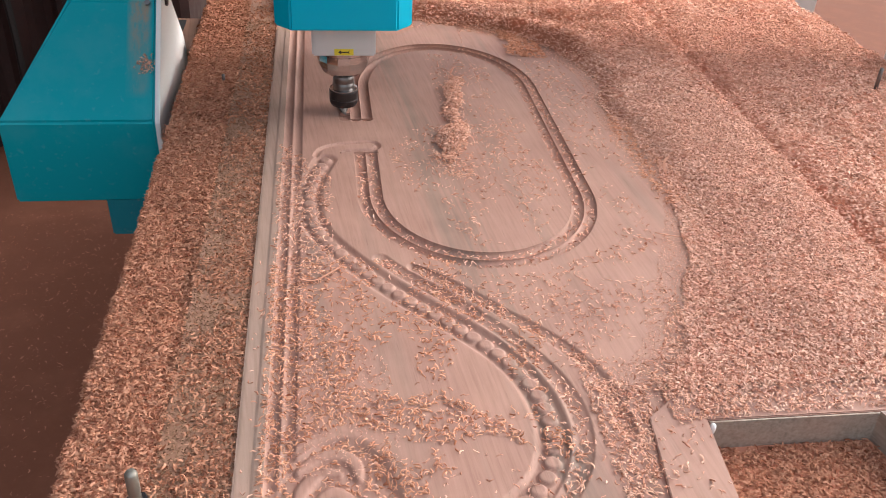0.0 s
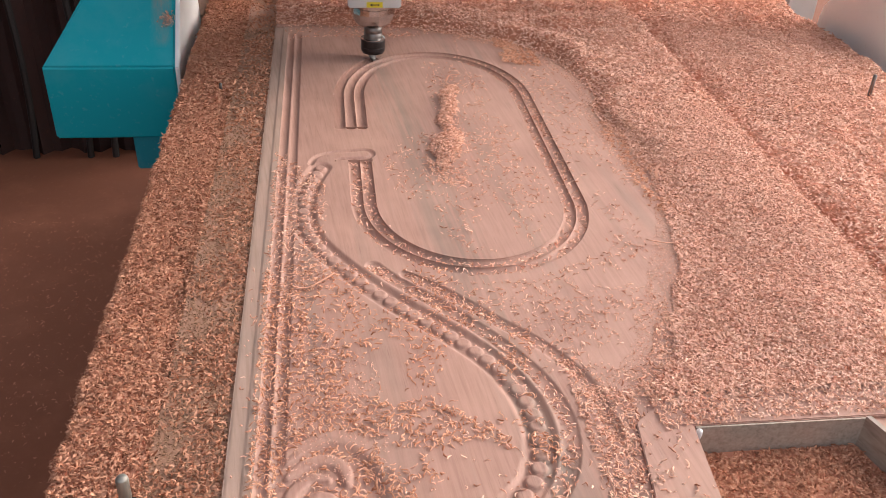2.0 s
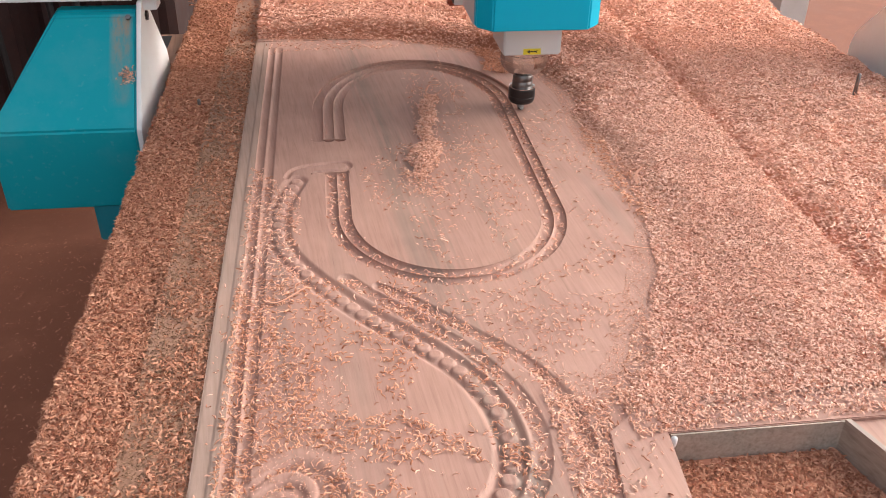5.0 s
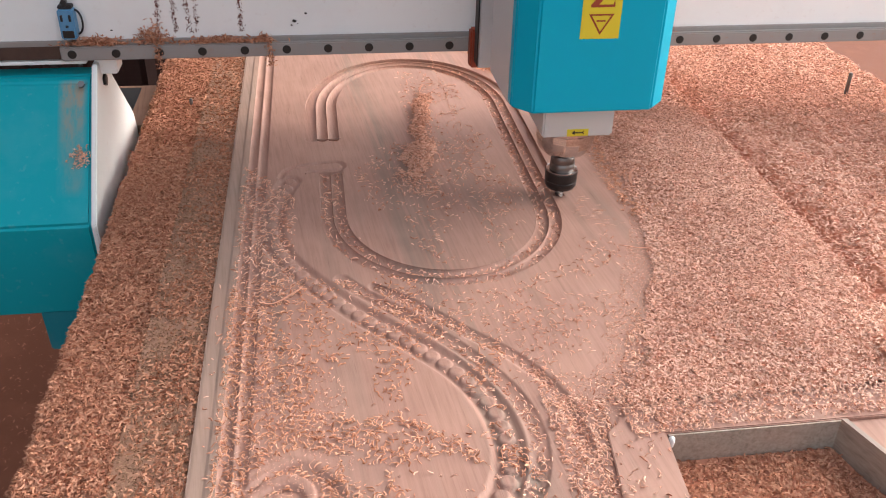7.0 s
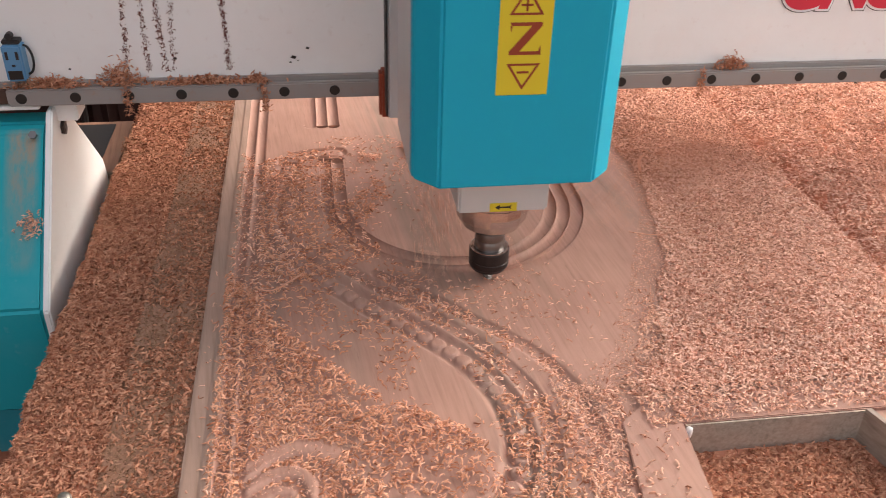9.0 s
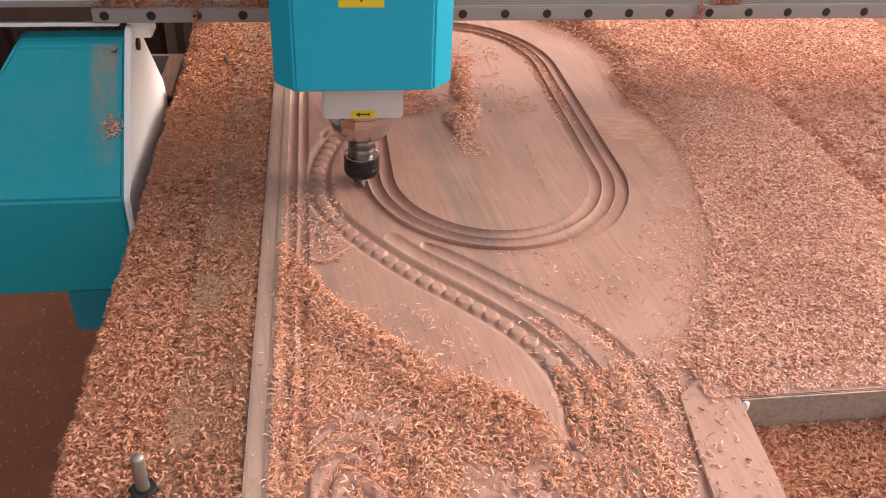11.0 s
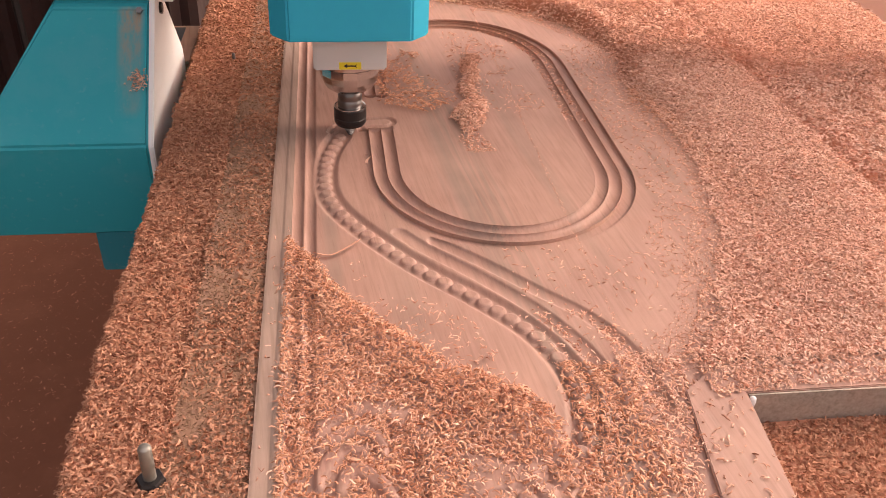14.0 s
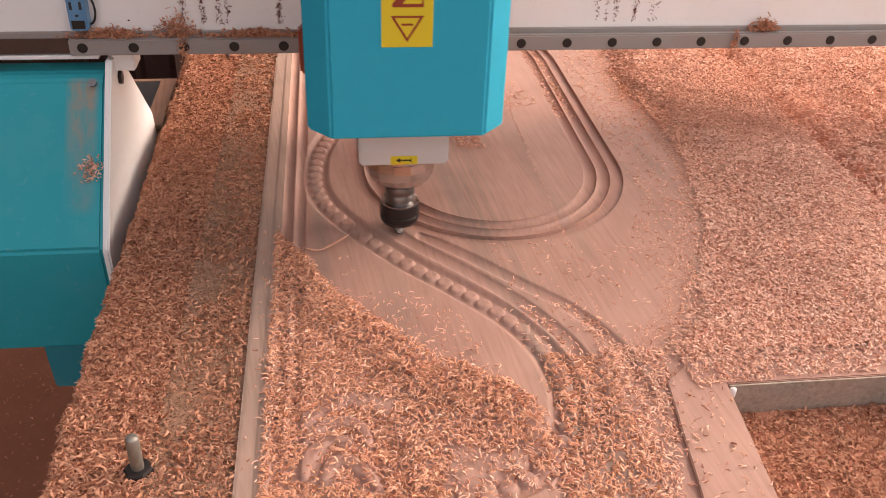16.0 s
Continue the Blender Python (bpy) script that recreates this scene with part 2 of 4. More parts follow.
# ---- carved board: its relief ----
def spline(points, n=40):
    """A smooth line through a few points."""
    p = np.array([points[0], *points, points[-1]], float)
    out = []
    for i in range(1, len(p) - 2):
        for t in np.linspace(0, 1, n, endpoint=False):
            a, b, c, d = p[i - 1:i + 3]
            out.append(0.5 * (2 * b + (c - a) * t + (2 * a - 5 * b + 4 * c - d) * t * t + (3 * b - a - 3 * c + d) * t ** 3))
    out.append(p[-2])
    return np.array(out)


def resample(line, step):
    d = np.r_[0, np.cumsum(np.hypot(*np.diff(line, axis=0).T))]
    s = np.linspace(0, d[-1], max(2, round(d[-1] / step) + 1))
    return np.c_[np.interp(s, d, line[:, 0]), np.interp(s, d, line[:, 1])]


def oval(off):
    """The ring's line, off outside its inner edge: from the gap's upper end up, round and back to its lower end."""
    xl, xr, yt, yb = 0.1655 - off, 0.4275 + off, 0.53, 0.15
    cx, rx = (xl + xr) / 2, (xr - xl) / 2
    up = [(xl, y) for y in np.linspace(0.403, yt, 20)]
    top = [(cx - rx * math.cos(a), yt + (0.185 + off) * math.sin(a)) for a in np.linspace(0, math.pi, 90)[1:]]
    down = [(xr, y) for y in np.linspace(yt, yb, 40)[1:]]
    low = [(cx + rx * math.cos(a), yb - (0.15 + off) * math.sin(a)) for a in np.linspace(0, math.pi, 90)[1:]]
    end = [(xl, y) for y in np.linspace(yb, 0.285, 20)[1:]]
    return np.array(up + top + down + low + end)


PITCH = 0.0178
RING = [oval(PITCH * (k + 0.5)) for k in range(3)]
BEADLINE = spline([(0.088, 0.262), (0.071, 0.205), (0.065, 0.15), (0.068, 0.095), (0.085, 0.044), (0.125, -0.022), (0.173, -0.086),
                   (0.224, -0.142), (0.27, -0.202), (0.294, -0.262), (0.297, -0.32), (0.282, -0.368), (0.245, -0.408), (0.2, -0.425), (0.15, -0.432)])
SLOT_A = spline([(0.152, -0.006), (0.18, -0.044), (0.236, -0.107), (0.285, -0.172), (0.321, -0.245), (0.328, -0.315), (0.308, -0.375), (0.27, -0.42)])
SLOT_B = spline([(0.192, -0.027), (0.238, -0.073), (0.29, -0.132), (0.336, -0.185), (0.366, -0.25), (0.372, -0.32)])
ARC = spline([(0.074, 0.276), (0.083, 0.298), (0.106, 0.311), (0.132, 0.316), (0.16, 0.318), (0.168, 0.305), (0.158, 0.293), (0.128, 0.29)])
SCROLL = [spline(p) for p in ([(0.055, -0.33), (0.072, -0.312), (0.094, -0.304), (0.115, -0.306), (0.129, -0.312)],
                              [(0.056, -0.348), (0.07, -0.335), (0.086, -0.329), (0.1, -0.333), (0.108, -0.344), (0.11, -0.359)],
                              [(0.055, -0.39), (0.057, -0.378), (0.064, -0.363), (0.077, -0.351), (0.092, -0.353)],
                              [(0.072, -0.397), (0.079, -0.379), (0.09, -0.375), (0.104, -0.389), (0.116, -0.408)])]


def near(X, Y, line, reach):
    """Distance to a line for the points of a grid, past reach: large."""
    out = np.full(X.shape, 9.0)
    xs, ys = X[0], Y[:, 0]
    pts = resample(line, 0.002)
    for px, py in pts:
        i0, i1 = np.searchsorted(xs, (px - reach, px + reach))
        j0, j1 = np.searchsorted(ys, (py - reach, py + reach))
        if i1 > i0 and j1 > j0:
            d = np.hypot(X[j0:j1, i0:i1] - px, Y[j0:j1, i0:i1] - py)
            out[j0:j1, i0:i1] = np.minimum(out[j0:j1, i0:i1], d)
    return out


def smooth_step(a, lo, hi):
    t = np.clip((a - lo) / (hi - lo), 0, 1)
    return t * t * (3 - 2 * t)


def trough(d, half, depth, wall=0.003):
    return -depth * np.clip((half + wall / 2 - d) / wall, 0, 1)


def cove(d, half, depth):
    return -depth * np.sqrt(np.clip(1 - (d / half) ** 2, 0, 1))


BX0, BX1, BY0, BY1 = 0.0, 0.62, -0.47, 0.9
STEP = 0.0015
gx = np.linspace(BX0, BX1, round((BX1 - BX0) / STEP) + 1)
gy = np.linspace(BY0, BY1, round((BY1 - BY0) / STEP) + 1)
GX, GY = np.meshgrid(gx, gy)
GZ = np.zeros_like(GX)
for k in range(2):
    GZ = np.minimum(GZ, cove(near(GX, GY, RING[k], 0.014), PITCH / 2 - 0.0002, 0.0085))
GZ = np.minimum(GZ, trough(near(GX, GY, RING[2], 0.014), PITCH / 2 - 0.0018, 0.016, 0.0022))
dbead = near(GX, GY, BEADLINE, 0.03)
GZ = np.minimum(GZ, trough(dbead, 0.0152, 0.0042, 0.006))
beads = resample(BEADLINE, 0.0188)
for px, py in beads[:-1]:
    i0, i1 = np.searchsorted(gx, (px - 0.0102, px + 0.0102))
    j0, j1 = np.searchsorted(gy, (py - 0.0102, py + 0.0102))
    d = np.hypot(GX[j0:j1, i0:i1] - px, GY[j0:j1, i0:i1] - py)
    GZ[j0:j1, i0:i1] = np.maximum(GZ[j0:j1, i0:i1], np.where(d < 0.0093, -0.0048 + 0.0066 * np.sqrt(np.clip(1 - (d / 0.0093) ** 2, 0, 1)), -1))
GZ = np.minimum(GZ, cove(near(GX, GY, SLOT_A, 0.02), 0.0098, 0.0036))
GZ = np.minimum(GZ, cove(near(GX, GY, SLOT_B, 0.02), 0.009, 0.0036))
GZ = np.minimum(GZ, cove(near(GX, GY, ARC, 0.02), 0.0046, 0.0036))
# the scroll: round leaves standing in a sunk ground
sunk_d = np.hypot((GX - 0.09) / 0.06, (GY + 0.4) / 0.1)
GZ = np.minimum(GZ, -0.0045 * smooth_step(-sunk_d, -1.0, -0.85))
for s in SCROLL:
    line = resample(s, 0.003)
    for q, (px, py) in enumerate(line):
        half = 0.0092 * (0.35 + 0.65 * math.sin(math.pi * (q + 0.6) / (len(line) + 0.2)) ** 0.6)
        i0, i1 = np.searchsorted(gx, (px - half, px + half))
        j0, j1 = np.searchsorted(gy, (py - half, py + half))
        d = np.hypot(GX[j0:j1, i0:i1] - px, GY[j0:j1, i0:i1] - py) / half
        GZ[j0:j1, i0:i1] = np.maximum(GZ[j0:j1, i0:i1], np.where(d < 1, -0.006 + 0.0056 * np.clip(1 - d ** 4, 0, 1), -1))
# the straight mouldings along the edge
inside = np.clip((0.86 - GY) / 0.02, 0, 1)
GZ = np.minimum(GZ, -0.004 * inside * np.sqrt(np.clip(1 - ((GX - 0.0325) / 0.0065) ** 2, 0, 1)))
GZ = np.minimum(GZ, -0.004 * inside * np.sqrt(np.clip(1 - ((GX - 0.0475) / 0.0065) ** 2, 0, 1)))
GZ[:, 0] = -0.0005


def relief(x, y):
    """Height of the carved board's face."""
    i = np.clip(np.round((x - BX0) / (BX1 - BX0) * (len(gx) - 1)).astype(int), 0, len(gx) - 1)
    j = np.clip(np.round((y - BY0) / (BY1 - BY0) * (len(gy) - 1)).astype(int), 0, len(gy) - 1)
    z = GZ[j, i].copy()
    return np.where(z < -0.0095, -0.001, np.maximum(z, -0.005))


def grid_mesh(name, X, Y, Z, mat, parent=None, label="", keep=None, smooth=True):
    ny, nx = X.shape
    me = bpy.data.meshes.new(name)
    v = np.stack([X, Y, Z], -1).reshape(-1, 3)
    a = (np.arange(ny - 1)[:, None] * nx + np.arange(nx - 1)[None]).reshape(-1)
    f = np.stack([a, a + 1, a + nx + 1, a + nx], -1)
    if keep is not None:
        f = f[keep.reshape(-1)]
    me.vertices.add(len(v))
    me.vertices.foreach_set("co", v.astype(np.float32).reshape(-1))
    me.loops.add(f.size)
    me.loops.foreach_set("vertex_index", f.astype(np.int32).reshape(-1))
    me.polygons.add(len(f))
    me.polygons.foreach_set("loop_start", np.arange(0, f.size, 4, dtype=np.int32))
    me.update(calc_edges=True)
    me.materials.append(mat)
    if smooth:
        me.shade_smooth()
    ob = new(name, me)
    ob.parent = parent
    if label:
        ob["label"] = label
    return ob


# ---- setting ----
TABLE_Z = -0.05
FLOOR_Z = -0.85
ground = part("ground", box(-60, 60, -60, 60, FLOOR_Z - 0.2, FLOOR_Z), FLOOR)
tagged(ground, "dusty reddish-brown workshop floor strewn with wood chips", "floor", kind="structure")
wall_west = part("wall_west", box(-2.2, -2.0, -2.6, 7, FLOOR_Z, 2.9), MAROON)
tagged(wall_west, "dark maroon sheet wall of the workshop", "wall", kind="structure")
# wall added so that the background behind the column stays dark
wall_north = part("wall_north", box(-2.0, 0.5, 3.6, 3.7, FLOOR_Z, 2.9), MAROON)
tagged(wall_north, "dark maroon sheet wall added to darken the background behind the machine", "wall", kind="structure")
# near pier and lintel are unseen, added to frame the light from the east
for y0, y1, z0 in ((-2.6, -0.7, FLOOR_Z), (-0.7, 2.5, 2.4), (2.5, 3.1, FLOOR_Z)):
    wall_east = part("wall_east", box(2.0, 2.12, y0 + 0.002, y1 - 0.002, z0, 2.9), PLASTER)
    tagged(wall_east, "pale plastered workshop wall beside an assumed doorway", "wall", kind="structure")
# unseen sheet, added overhead to hold back the sky and bounce light down
ceiling = part("ceiling", box(-2.2, 2.42, 0.1, 1.9, 2.901, 3.0), SKYBLOCK)
tagged(ceiling, "unseen grey sheet overhead, added to block part of the sky", "ceiling", kind="structure")

# ---- machine table ----
table = thing("router_table", "long machine table buried in reddish wood chips", "machine table", at=(0, 0, 0))
part("tabletop", box(-0.163, 1.27, -0.75, 1.9, TABLE_Z - 0.03, TABLE_Z, 0.003), DUSTSTRIP, table, "dusty wooden spoilboard")
part("side_beam", box(-0.14, -0.06, -0.75, 1.9, TABLE_Z - 0.2, TABLE_Z - 0.031, 0.004), MAROON, table)
part("side_beam", box(1.17, 1.25, -0.75, 1.9, TABLE_Z - 0.2, TABLE_Z - 0.031, 0.004), MAROON, table)
part("side_strip", prism([(-0.078, -0.75), (-0.0015, -0.75), (-0.0015, 1.9), (-0.058, 1.9), (-0.064, 0.5), (-0.068, 0.05)], TABLE_Z + 0.0005, -0.0065, 'z', 0.001), DUSTSTRIP, table, "dusty wooden strip beside the panel")
for lx in (-0.14, 1.17):
    for ly in (-0.7, 0.55, 1.8):
        part("leg", box(lx, lx + 0.08, ly, ly + 0.08, FLOOR_Z, TABLE_Z - 0.201, 0.004), MAROON, table)

# ---- carved board ----
board = thing("carved_door_panel", "pinkish-brown hardwood door panel with carved beads and grooves, half covered in chips", "wooden panel")
op = (GX[:-1, :-1] > 0.44) & (GX[:-1, :-1] < 0.62) & (GY[:-1, :-1] < -0.317)
GZ = np.where(GX < 0.0155, GZ - 0.0012, GZ)
on_band = GX[:-1, :-1] < 0.0245
ring_d = near(GX + STEP / 2, GY + STEP / 2, RING[1], 0.04)[:-1, :-1]
in_ring = (ring_d < 1.5 * PITCH - 0.0006) & ~((GX[:-1, :-1] < 0.22) & (GY[:-1, :-1] > 0.285 - STEP) & (GY[:-1, :-1] < 0.403))
grid_mesh("carved_face", GX, GY, GZ, BOARD, board, keep=~op & ~on_band & ~in_ring)


def ring_strip(name, profile, label=""):
    """One band of the ring's moulding, drawn along its line from (offset, height) pairs and closed at both ends."""
    lines = [oval(off) for off, z in profile]
    Z = np.array([z for off, z in profile])
    X, Y = np.stack([q[:, 0] for q in lines], 1), np.stack([q[:, 1] for q in lines], 1)
    H = np.repeat(Z[None], len(X), 0)
    X, Y, H = (np.concatenate([a[:1], a, a[-1:]]) for a in (X, Y, H))
    H[0] = H[-1] = 0.0003
    Y[0] += 0.0005
    Y[-1] -= 0.0005
    return grid_mesh(name, X, Y, H, BOARD, board, label)


ring_strip("moulding_lip", [(-0.0022, 0.0002), (0.0, 0.0003)])
for k in range(2):
    ring_strip("moulding_cove", [(PITCH * (k + 0.5 - 0.5 * math.cos(a)), -0.0004 - 0.0056 * math.sin(a) ** 0.8 + 0.0007 * (k == 0 and a == 0)) for a in np.linspace(0, math.pi, 15)])
ring_strip("moulding_wall", [(2 * PITCH, -0.0004), (2 * PITCH + 0.0005, -0.0115)])
ring_strip("moulding_wall", [(3 * PITCH - 0.0005, -0.0115), (3 * PITCH, 0.0001)])
ring_strip("moulding_lip", [(3 * PITCH, 0.0001), (3 * PITCH + 0.0022, 0.0001)])
grid_mesh("edge_band", GX, GY, GZ, EDGEWOOD, board, "greyish bare edge band of the panel", keep=on_band)
part("panel_side", prism([(0.62, 1.25), (0.62, -0.3172), (0.6405, -0.3185), (0.7005, -0.5), (0.78, -0.74), (0.785, -0.74), (0.785, 1.25)], TABLE_Z + 0.001, 0.0, 'z', 0.001), BOARD, board)
part("panel_edge", box(-0.0005, 0.44, -0.47, 0.9, TABLE_Z + 0.001, -0.0175), GREYWOOD, board, "weathered grey panel edge")
part("edge_face", box(-0.0012, 0.0006, -0.47, 0.9, TABLE_Z + 0.001, -0.0019), EDGEWOOD, board)
part("panel_end", box(0.0, 0.62, 0.9, 1.25, TABLE_Z + 0.001, 0.0, 0.002), BOARD, board)
part("frame_strip", prism([(0.396, -0.309), (0.433, -0.279), (0.72, -0.279), (0.72, -0.3165), (0.453, -0.3165), (0.437, -0.5), (0.372, -0.5)], -0.0165, 0.0045, 'z', 0.001), BOARD, board, "raised wooden frame round the opening")
part("opening_wall", box(0.4545, 0.64, -0.3195, -0.3175, TABLE_Z + 0.002, 0.0035), GREYWOOD, board, "grey cut wooden edge of the opening")
part("opening_wall", prism([(0.634, -0.319), (0.64, -0.319), (0.70, -0.5), (0.694, -0.5)], TABLE_Z + 0.002, 0.006, 'z'), GREYWOOD, board)
part("glue_blob", lathe([(0.001, -0.012), (0.0026, -0.008), (0.0034, -0.002), (0.003, 0.002), (0.001, 0.0035)], 10, 0.4575, -0.3215), WHITE, board, "white blob of dried glue", True)

# the floor of the groove that the cutter cuts, in short lengths
CUT = resample(RING[2], 0.012)
floor_pieces = []
for k in range(len(CUT) - 1):
    pair = []
    for q in (k, k + 1):
        a, b = CUT[max(q - 1, 0)], CUT[min(q + 1, len(CUT) - 1)]
        tx, ty = (b - a) / np.hypot(*(b - a))
        pair.append((CUT[q], np.array((-ty, tx))))
    (a, na), (b, nb) = pair
    outline = [tuple(a + na * 0.0091), tuple(a - na * 0.0091), tuple(b - nb * 0.0091), tuple(b + nb * 0.0091)]
    floor_pieces.append(part("groove_floor", prism(outline, -0.0112, 0.0001, 'z'), BOARD, board))

# ---- chips ----
def chip_mesh(name, pos, size, mat, seed, parent=None, tilt=0.35, thick=False):
    """Many small curled shavings at the given places, in one mesh."""
    rng = np.random.default_rng(seed)
    n = len(pos)
    L = size * rng.uniform(0.45, 1.4, n)
    W = size * rng.uniform(0.16, 0.3, n)
    K = rng.uniform(0.1, 3.3, n) * rng.choice((-1, 1), n)
    H = rng.uniform(0.0, 0.45, n)
    tw, tv = rng.normal(0, 0.5, n), rng.normal(0, 1.0, n)
    yaw = rng.uniform(0, 2 * np.pi, n)
    bend = rng.normal(0, 0.5, n)
    pt, rl = rng.normal(0, tilt, n), rng.normal(0, tilt * 1.4, n)
    s = np.linspace(-0.5, 0.5, 4)
    cols = (-1, 0, 1) if thick else (-1, 1)
    nc = len(cols)
    V = np.zeros((n, 4 * nc, 3))
    for i, u in enumerate(s):
        ang = K * u
        cx = np.where(np.abs(K) > 0.05, np.sin(ang) / K, u) * L
        cy = ((1 - np.cos(ang)) / K + bend * (4 * u ** 3 - 0.6 * u)) * L
        for j, side in enumerate(cols):
            w = W * (0.5 if i in (1, 2) else 0.3) * side
            V[:, i * nc + j, 0] = cx
            V[:, i * nc + j, 1] = cy + w * np.cos(tw + tv * u)
            V[:, i * nc + j, 2] = H * L * (0.25 - u * u) * 2 + (0 if side else 0.45) * W * thick + w * np.sin(tw + tv * u)
    c, s_ = np.cos(pt)[:, None], np.sin(pt)[:, None]
    x, z = V[..., 0] * c - V[..., 2] * s_, V[..., 0] * s_ + V[..., 2] * c
    V[..., 0], V[..., 2] = x, z
    c, s_ = np.cos(rl)[:, None], np.sin(rl)[:, None]
    y, z = V[..., 1] * c - V[..., 2] * s_, V[..., 1] * s_ + V[..., 2] * c
    V[..., 1], V[..., 2] = y, z
    c, s_ = np.cos(yaw)[:, None], np.sin(yaw)[:, None]
    x, y = V[..., 0] * c - V[..., 1] * s_, V[..., 0] * s_ + V[..., 1] * c
    V[..., 0], V[..., 1] = x, y
    V[..., 2] -= np.minimum(V[..., 2].min(1), 0)[:, None] * 0.6
    V += pos[:, None, :]
    f = np.array([[r * nc + q, (r + 1) * nc + q, (r + 1) * nc + q + 1, r * nc + q + 1] for r in range(3) for q in range(nc - 1)])
    F = (np.arange(n)[:, None, None] * 4 * nc + f[None]).reshape(-1, 4)
    me = bpy.data.meshes.new(name)
    me.vertices.add(n * 4 * nc)
    me.vertices.foreach_set("co", V.astype(np.float32).reshape(-1))
    me.loops.add(F.size)
    me.loops.foreach_set("vertex_index", F.astype(np.int32).reshape(-1))
    me.polygons.add(len(F))
    me.polygons.foreach_set("loop_start", np.arange(0, F.size, 4, dtype=np.int32))
    me.update(calc_edges=True)
    me.materials.append(mat)
    ob = new(name, me)
    ob.parent = parent
    return ob


def waves(x, y, seed=0):
    """Soft uneven height between about -1 and 1."""
    r = np.random.default_rng(seed)
    out = np.zeros_like(x)
    for k in range(14):
        f = r.uniform(12, 90)
        a = r.uniform(0, 2 * np.pi)
        out += np.sin(f * (x * np.cos(a) + y * np.sin(a)) + r.uniform(0, 6.28)) * (18 / f) ** 0.6
    return out / 3.0


def smooth(a, lo, hi):
    t = np.clip((a - lo) / (hi - lo), 0, 1)
    return t * t * (3 - 2 * t)


EDGE = spline([(0.4, -0.6), (0.39, -0.42), (0.4, -0.31), (0.436, -0.265), (0.483, -0.185), (0.54, -0.029), (0.585, 0.13), (0.575, 0.3), (0.568, 0.4), (0.578, 0.58),
               (0.54, 0.7), (0.464, 0.81), (0.31, 0.885), (0.18, 0.91), (0.0, 0.93)])


def edge_x(y):
    o = np.argsort(EDGE[:, 1])
    return np.interp(y, EDGE[o, 1], EDGE[o, 0])


def past_edge(x, y):
    """How far a place lies past the drift's edge."""
    far = y - np.interp(x, (0.0, 0.18, 0.31, 0.44), (0.925, 0.905, 0.88, 0.83))
    return np.maximum(np.where(y < 0.84, x - edge_x(y), -0.5), far) + 0.01 * waves(x, y, 3)


def pile_z(x, y):
    """Top of the chip drift on the board's far and right part and on the table beyond it."""
    d = past_edge(x, y)
    h = (0.006 + 0.009 * smooth(y, -0.05, 0.3)) * smooth(d, -0.005, 0.07) + 0.009 * smooth(-y, -0.3, 0.05) * smooth(d, 0.05, 0.18) + 0.003 * waves(x, y, 4) * smooth(d, 0.0, 0.08) - 0.003 * smooth(-d, 0, 0.01)
    h += 0.008 * smooth(d, 0.0, 0.03) * smooth(-d, -0.07, -0.02) * smooth(y, 0.1, 0.5)
    h += (0.013 + 0.007 * waves(x * 0.7, y * 0.7, 9)) * np.exp(-((d - 0.055) / 0.032) ** 2) * smooth(y, 0.6, 0.8)
    h = np.where((y < -0.272) & (x > 0.425), np.maximum(h, 0.0049 + (0.003 + 0.0015 * waves(x, y, 8)) * smooth(x, 0.72, 0.76)), h)
    lip = (x > 0.425) & (x < 0.73) & (y < -0.18)
    h = np.where(lip, 0.0052 + np.maximum(h - 0.0052, 0) * smooth(y, -0.262, -0.18), h)
    drop = smooth(x, 0.7865, 0.789)
    low = -0.016 - 0.02 * smooth(-x, -0.86, -0.795) + 0.004 * waves(x, y, 5) + 0.006 * waves(x * 0.3, y * 0.3, 6) - 0.012 * smooth(-x, -0.835, -0.79) * smooth(waves(x * 0.2, y * 0.8, 14), -0.3, 0.5)
    low = low - 0.014 * smooth(x - 1.105 - 0.12 * (1.047 - y), 0.0, 0.006)
    h = h * (1 - 0.35 * smooth(x, 0.72, 0.77)) - 0.003 * smooth(x, 0.77, 0.7865)
    return h * (1 - drop) + drop * low


def strip_edge(y):
    """Outer edge of the dusty strip beside the board."""
    return np.interp(y, (-0.75, 0.05, 0.5, 1.9), (-0.078, -0.068, -0.064, -0.058))


def left_z(x, y):
    """Top of the chip drift on the table beside the board."""
    hi = -0.0085 + 0.0035 * waves(x, y, 11)
    m = smooth(x - strip_edge(y), -0.004, 0.0)
    z = hi * (1 - m) + (-0.0062) * m
    return z - 0.035 * smooth(-x + 0.0035 * np.sin(37 * y) * np.sin(91 * y + 1), 0.15, 0.168)


def bed(name, x0, x1, y0, y1, step, fn, mat, keep=None):
    xs, ys = np.arange(x0, x1 + step, step), np.arange(y0, y1 + step, step)
    X, Y = np.meshgrid(xs, ys)
    Z = fn(X, Y)
    k = None if keep is None else keep(X[:-1, :-1], Y[:-1, :-1])
    return grid_mesh(name, X, Y, Z, mat, keep=k)


in_drift = lambda x, y: (past_edge(x, y) > -0.006) & ~((x < 0.448) & (y < -0.284)) & ~((x < 0.641 - (y + 0.319) * 0.331) & (y < -0.3165))
drift = bed("chip_drift", 0.0, 1.26, -0.7, 1.85, 0.007, lambda x, y: pile_z(x, y) - 0.0008, CHIPBED, lambda x, y: in_drift(x, y) & ~((x < 0.72) & (y < -0.268)))
tagged(drift, "deep drift of reddish wood chips over board and table", "wood chips", kind="stuff")
drift2 = bed("chip_drift", -0.16, 0.0005, -0.7, 1.85, 0.005, lambda x, y: left_z(x, y) - 0.0012 - 0.004 * smooth(x - strip_edge(y), -0.004, 0.0), CHIPBED)
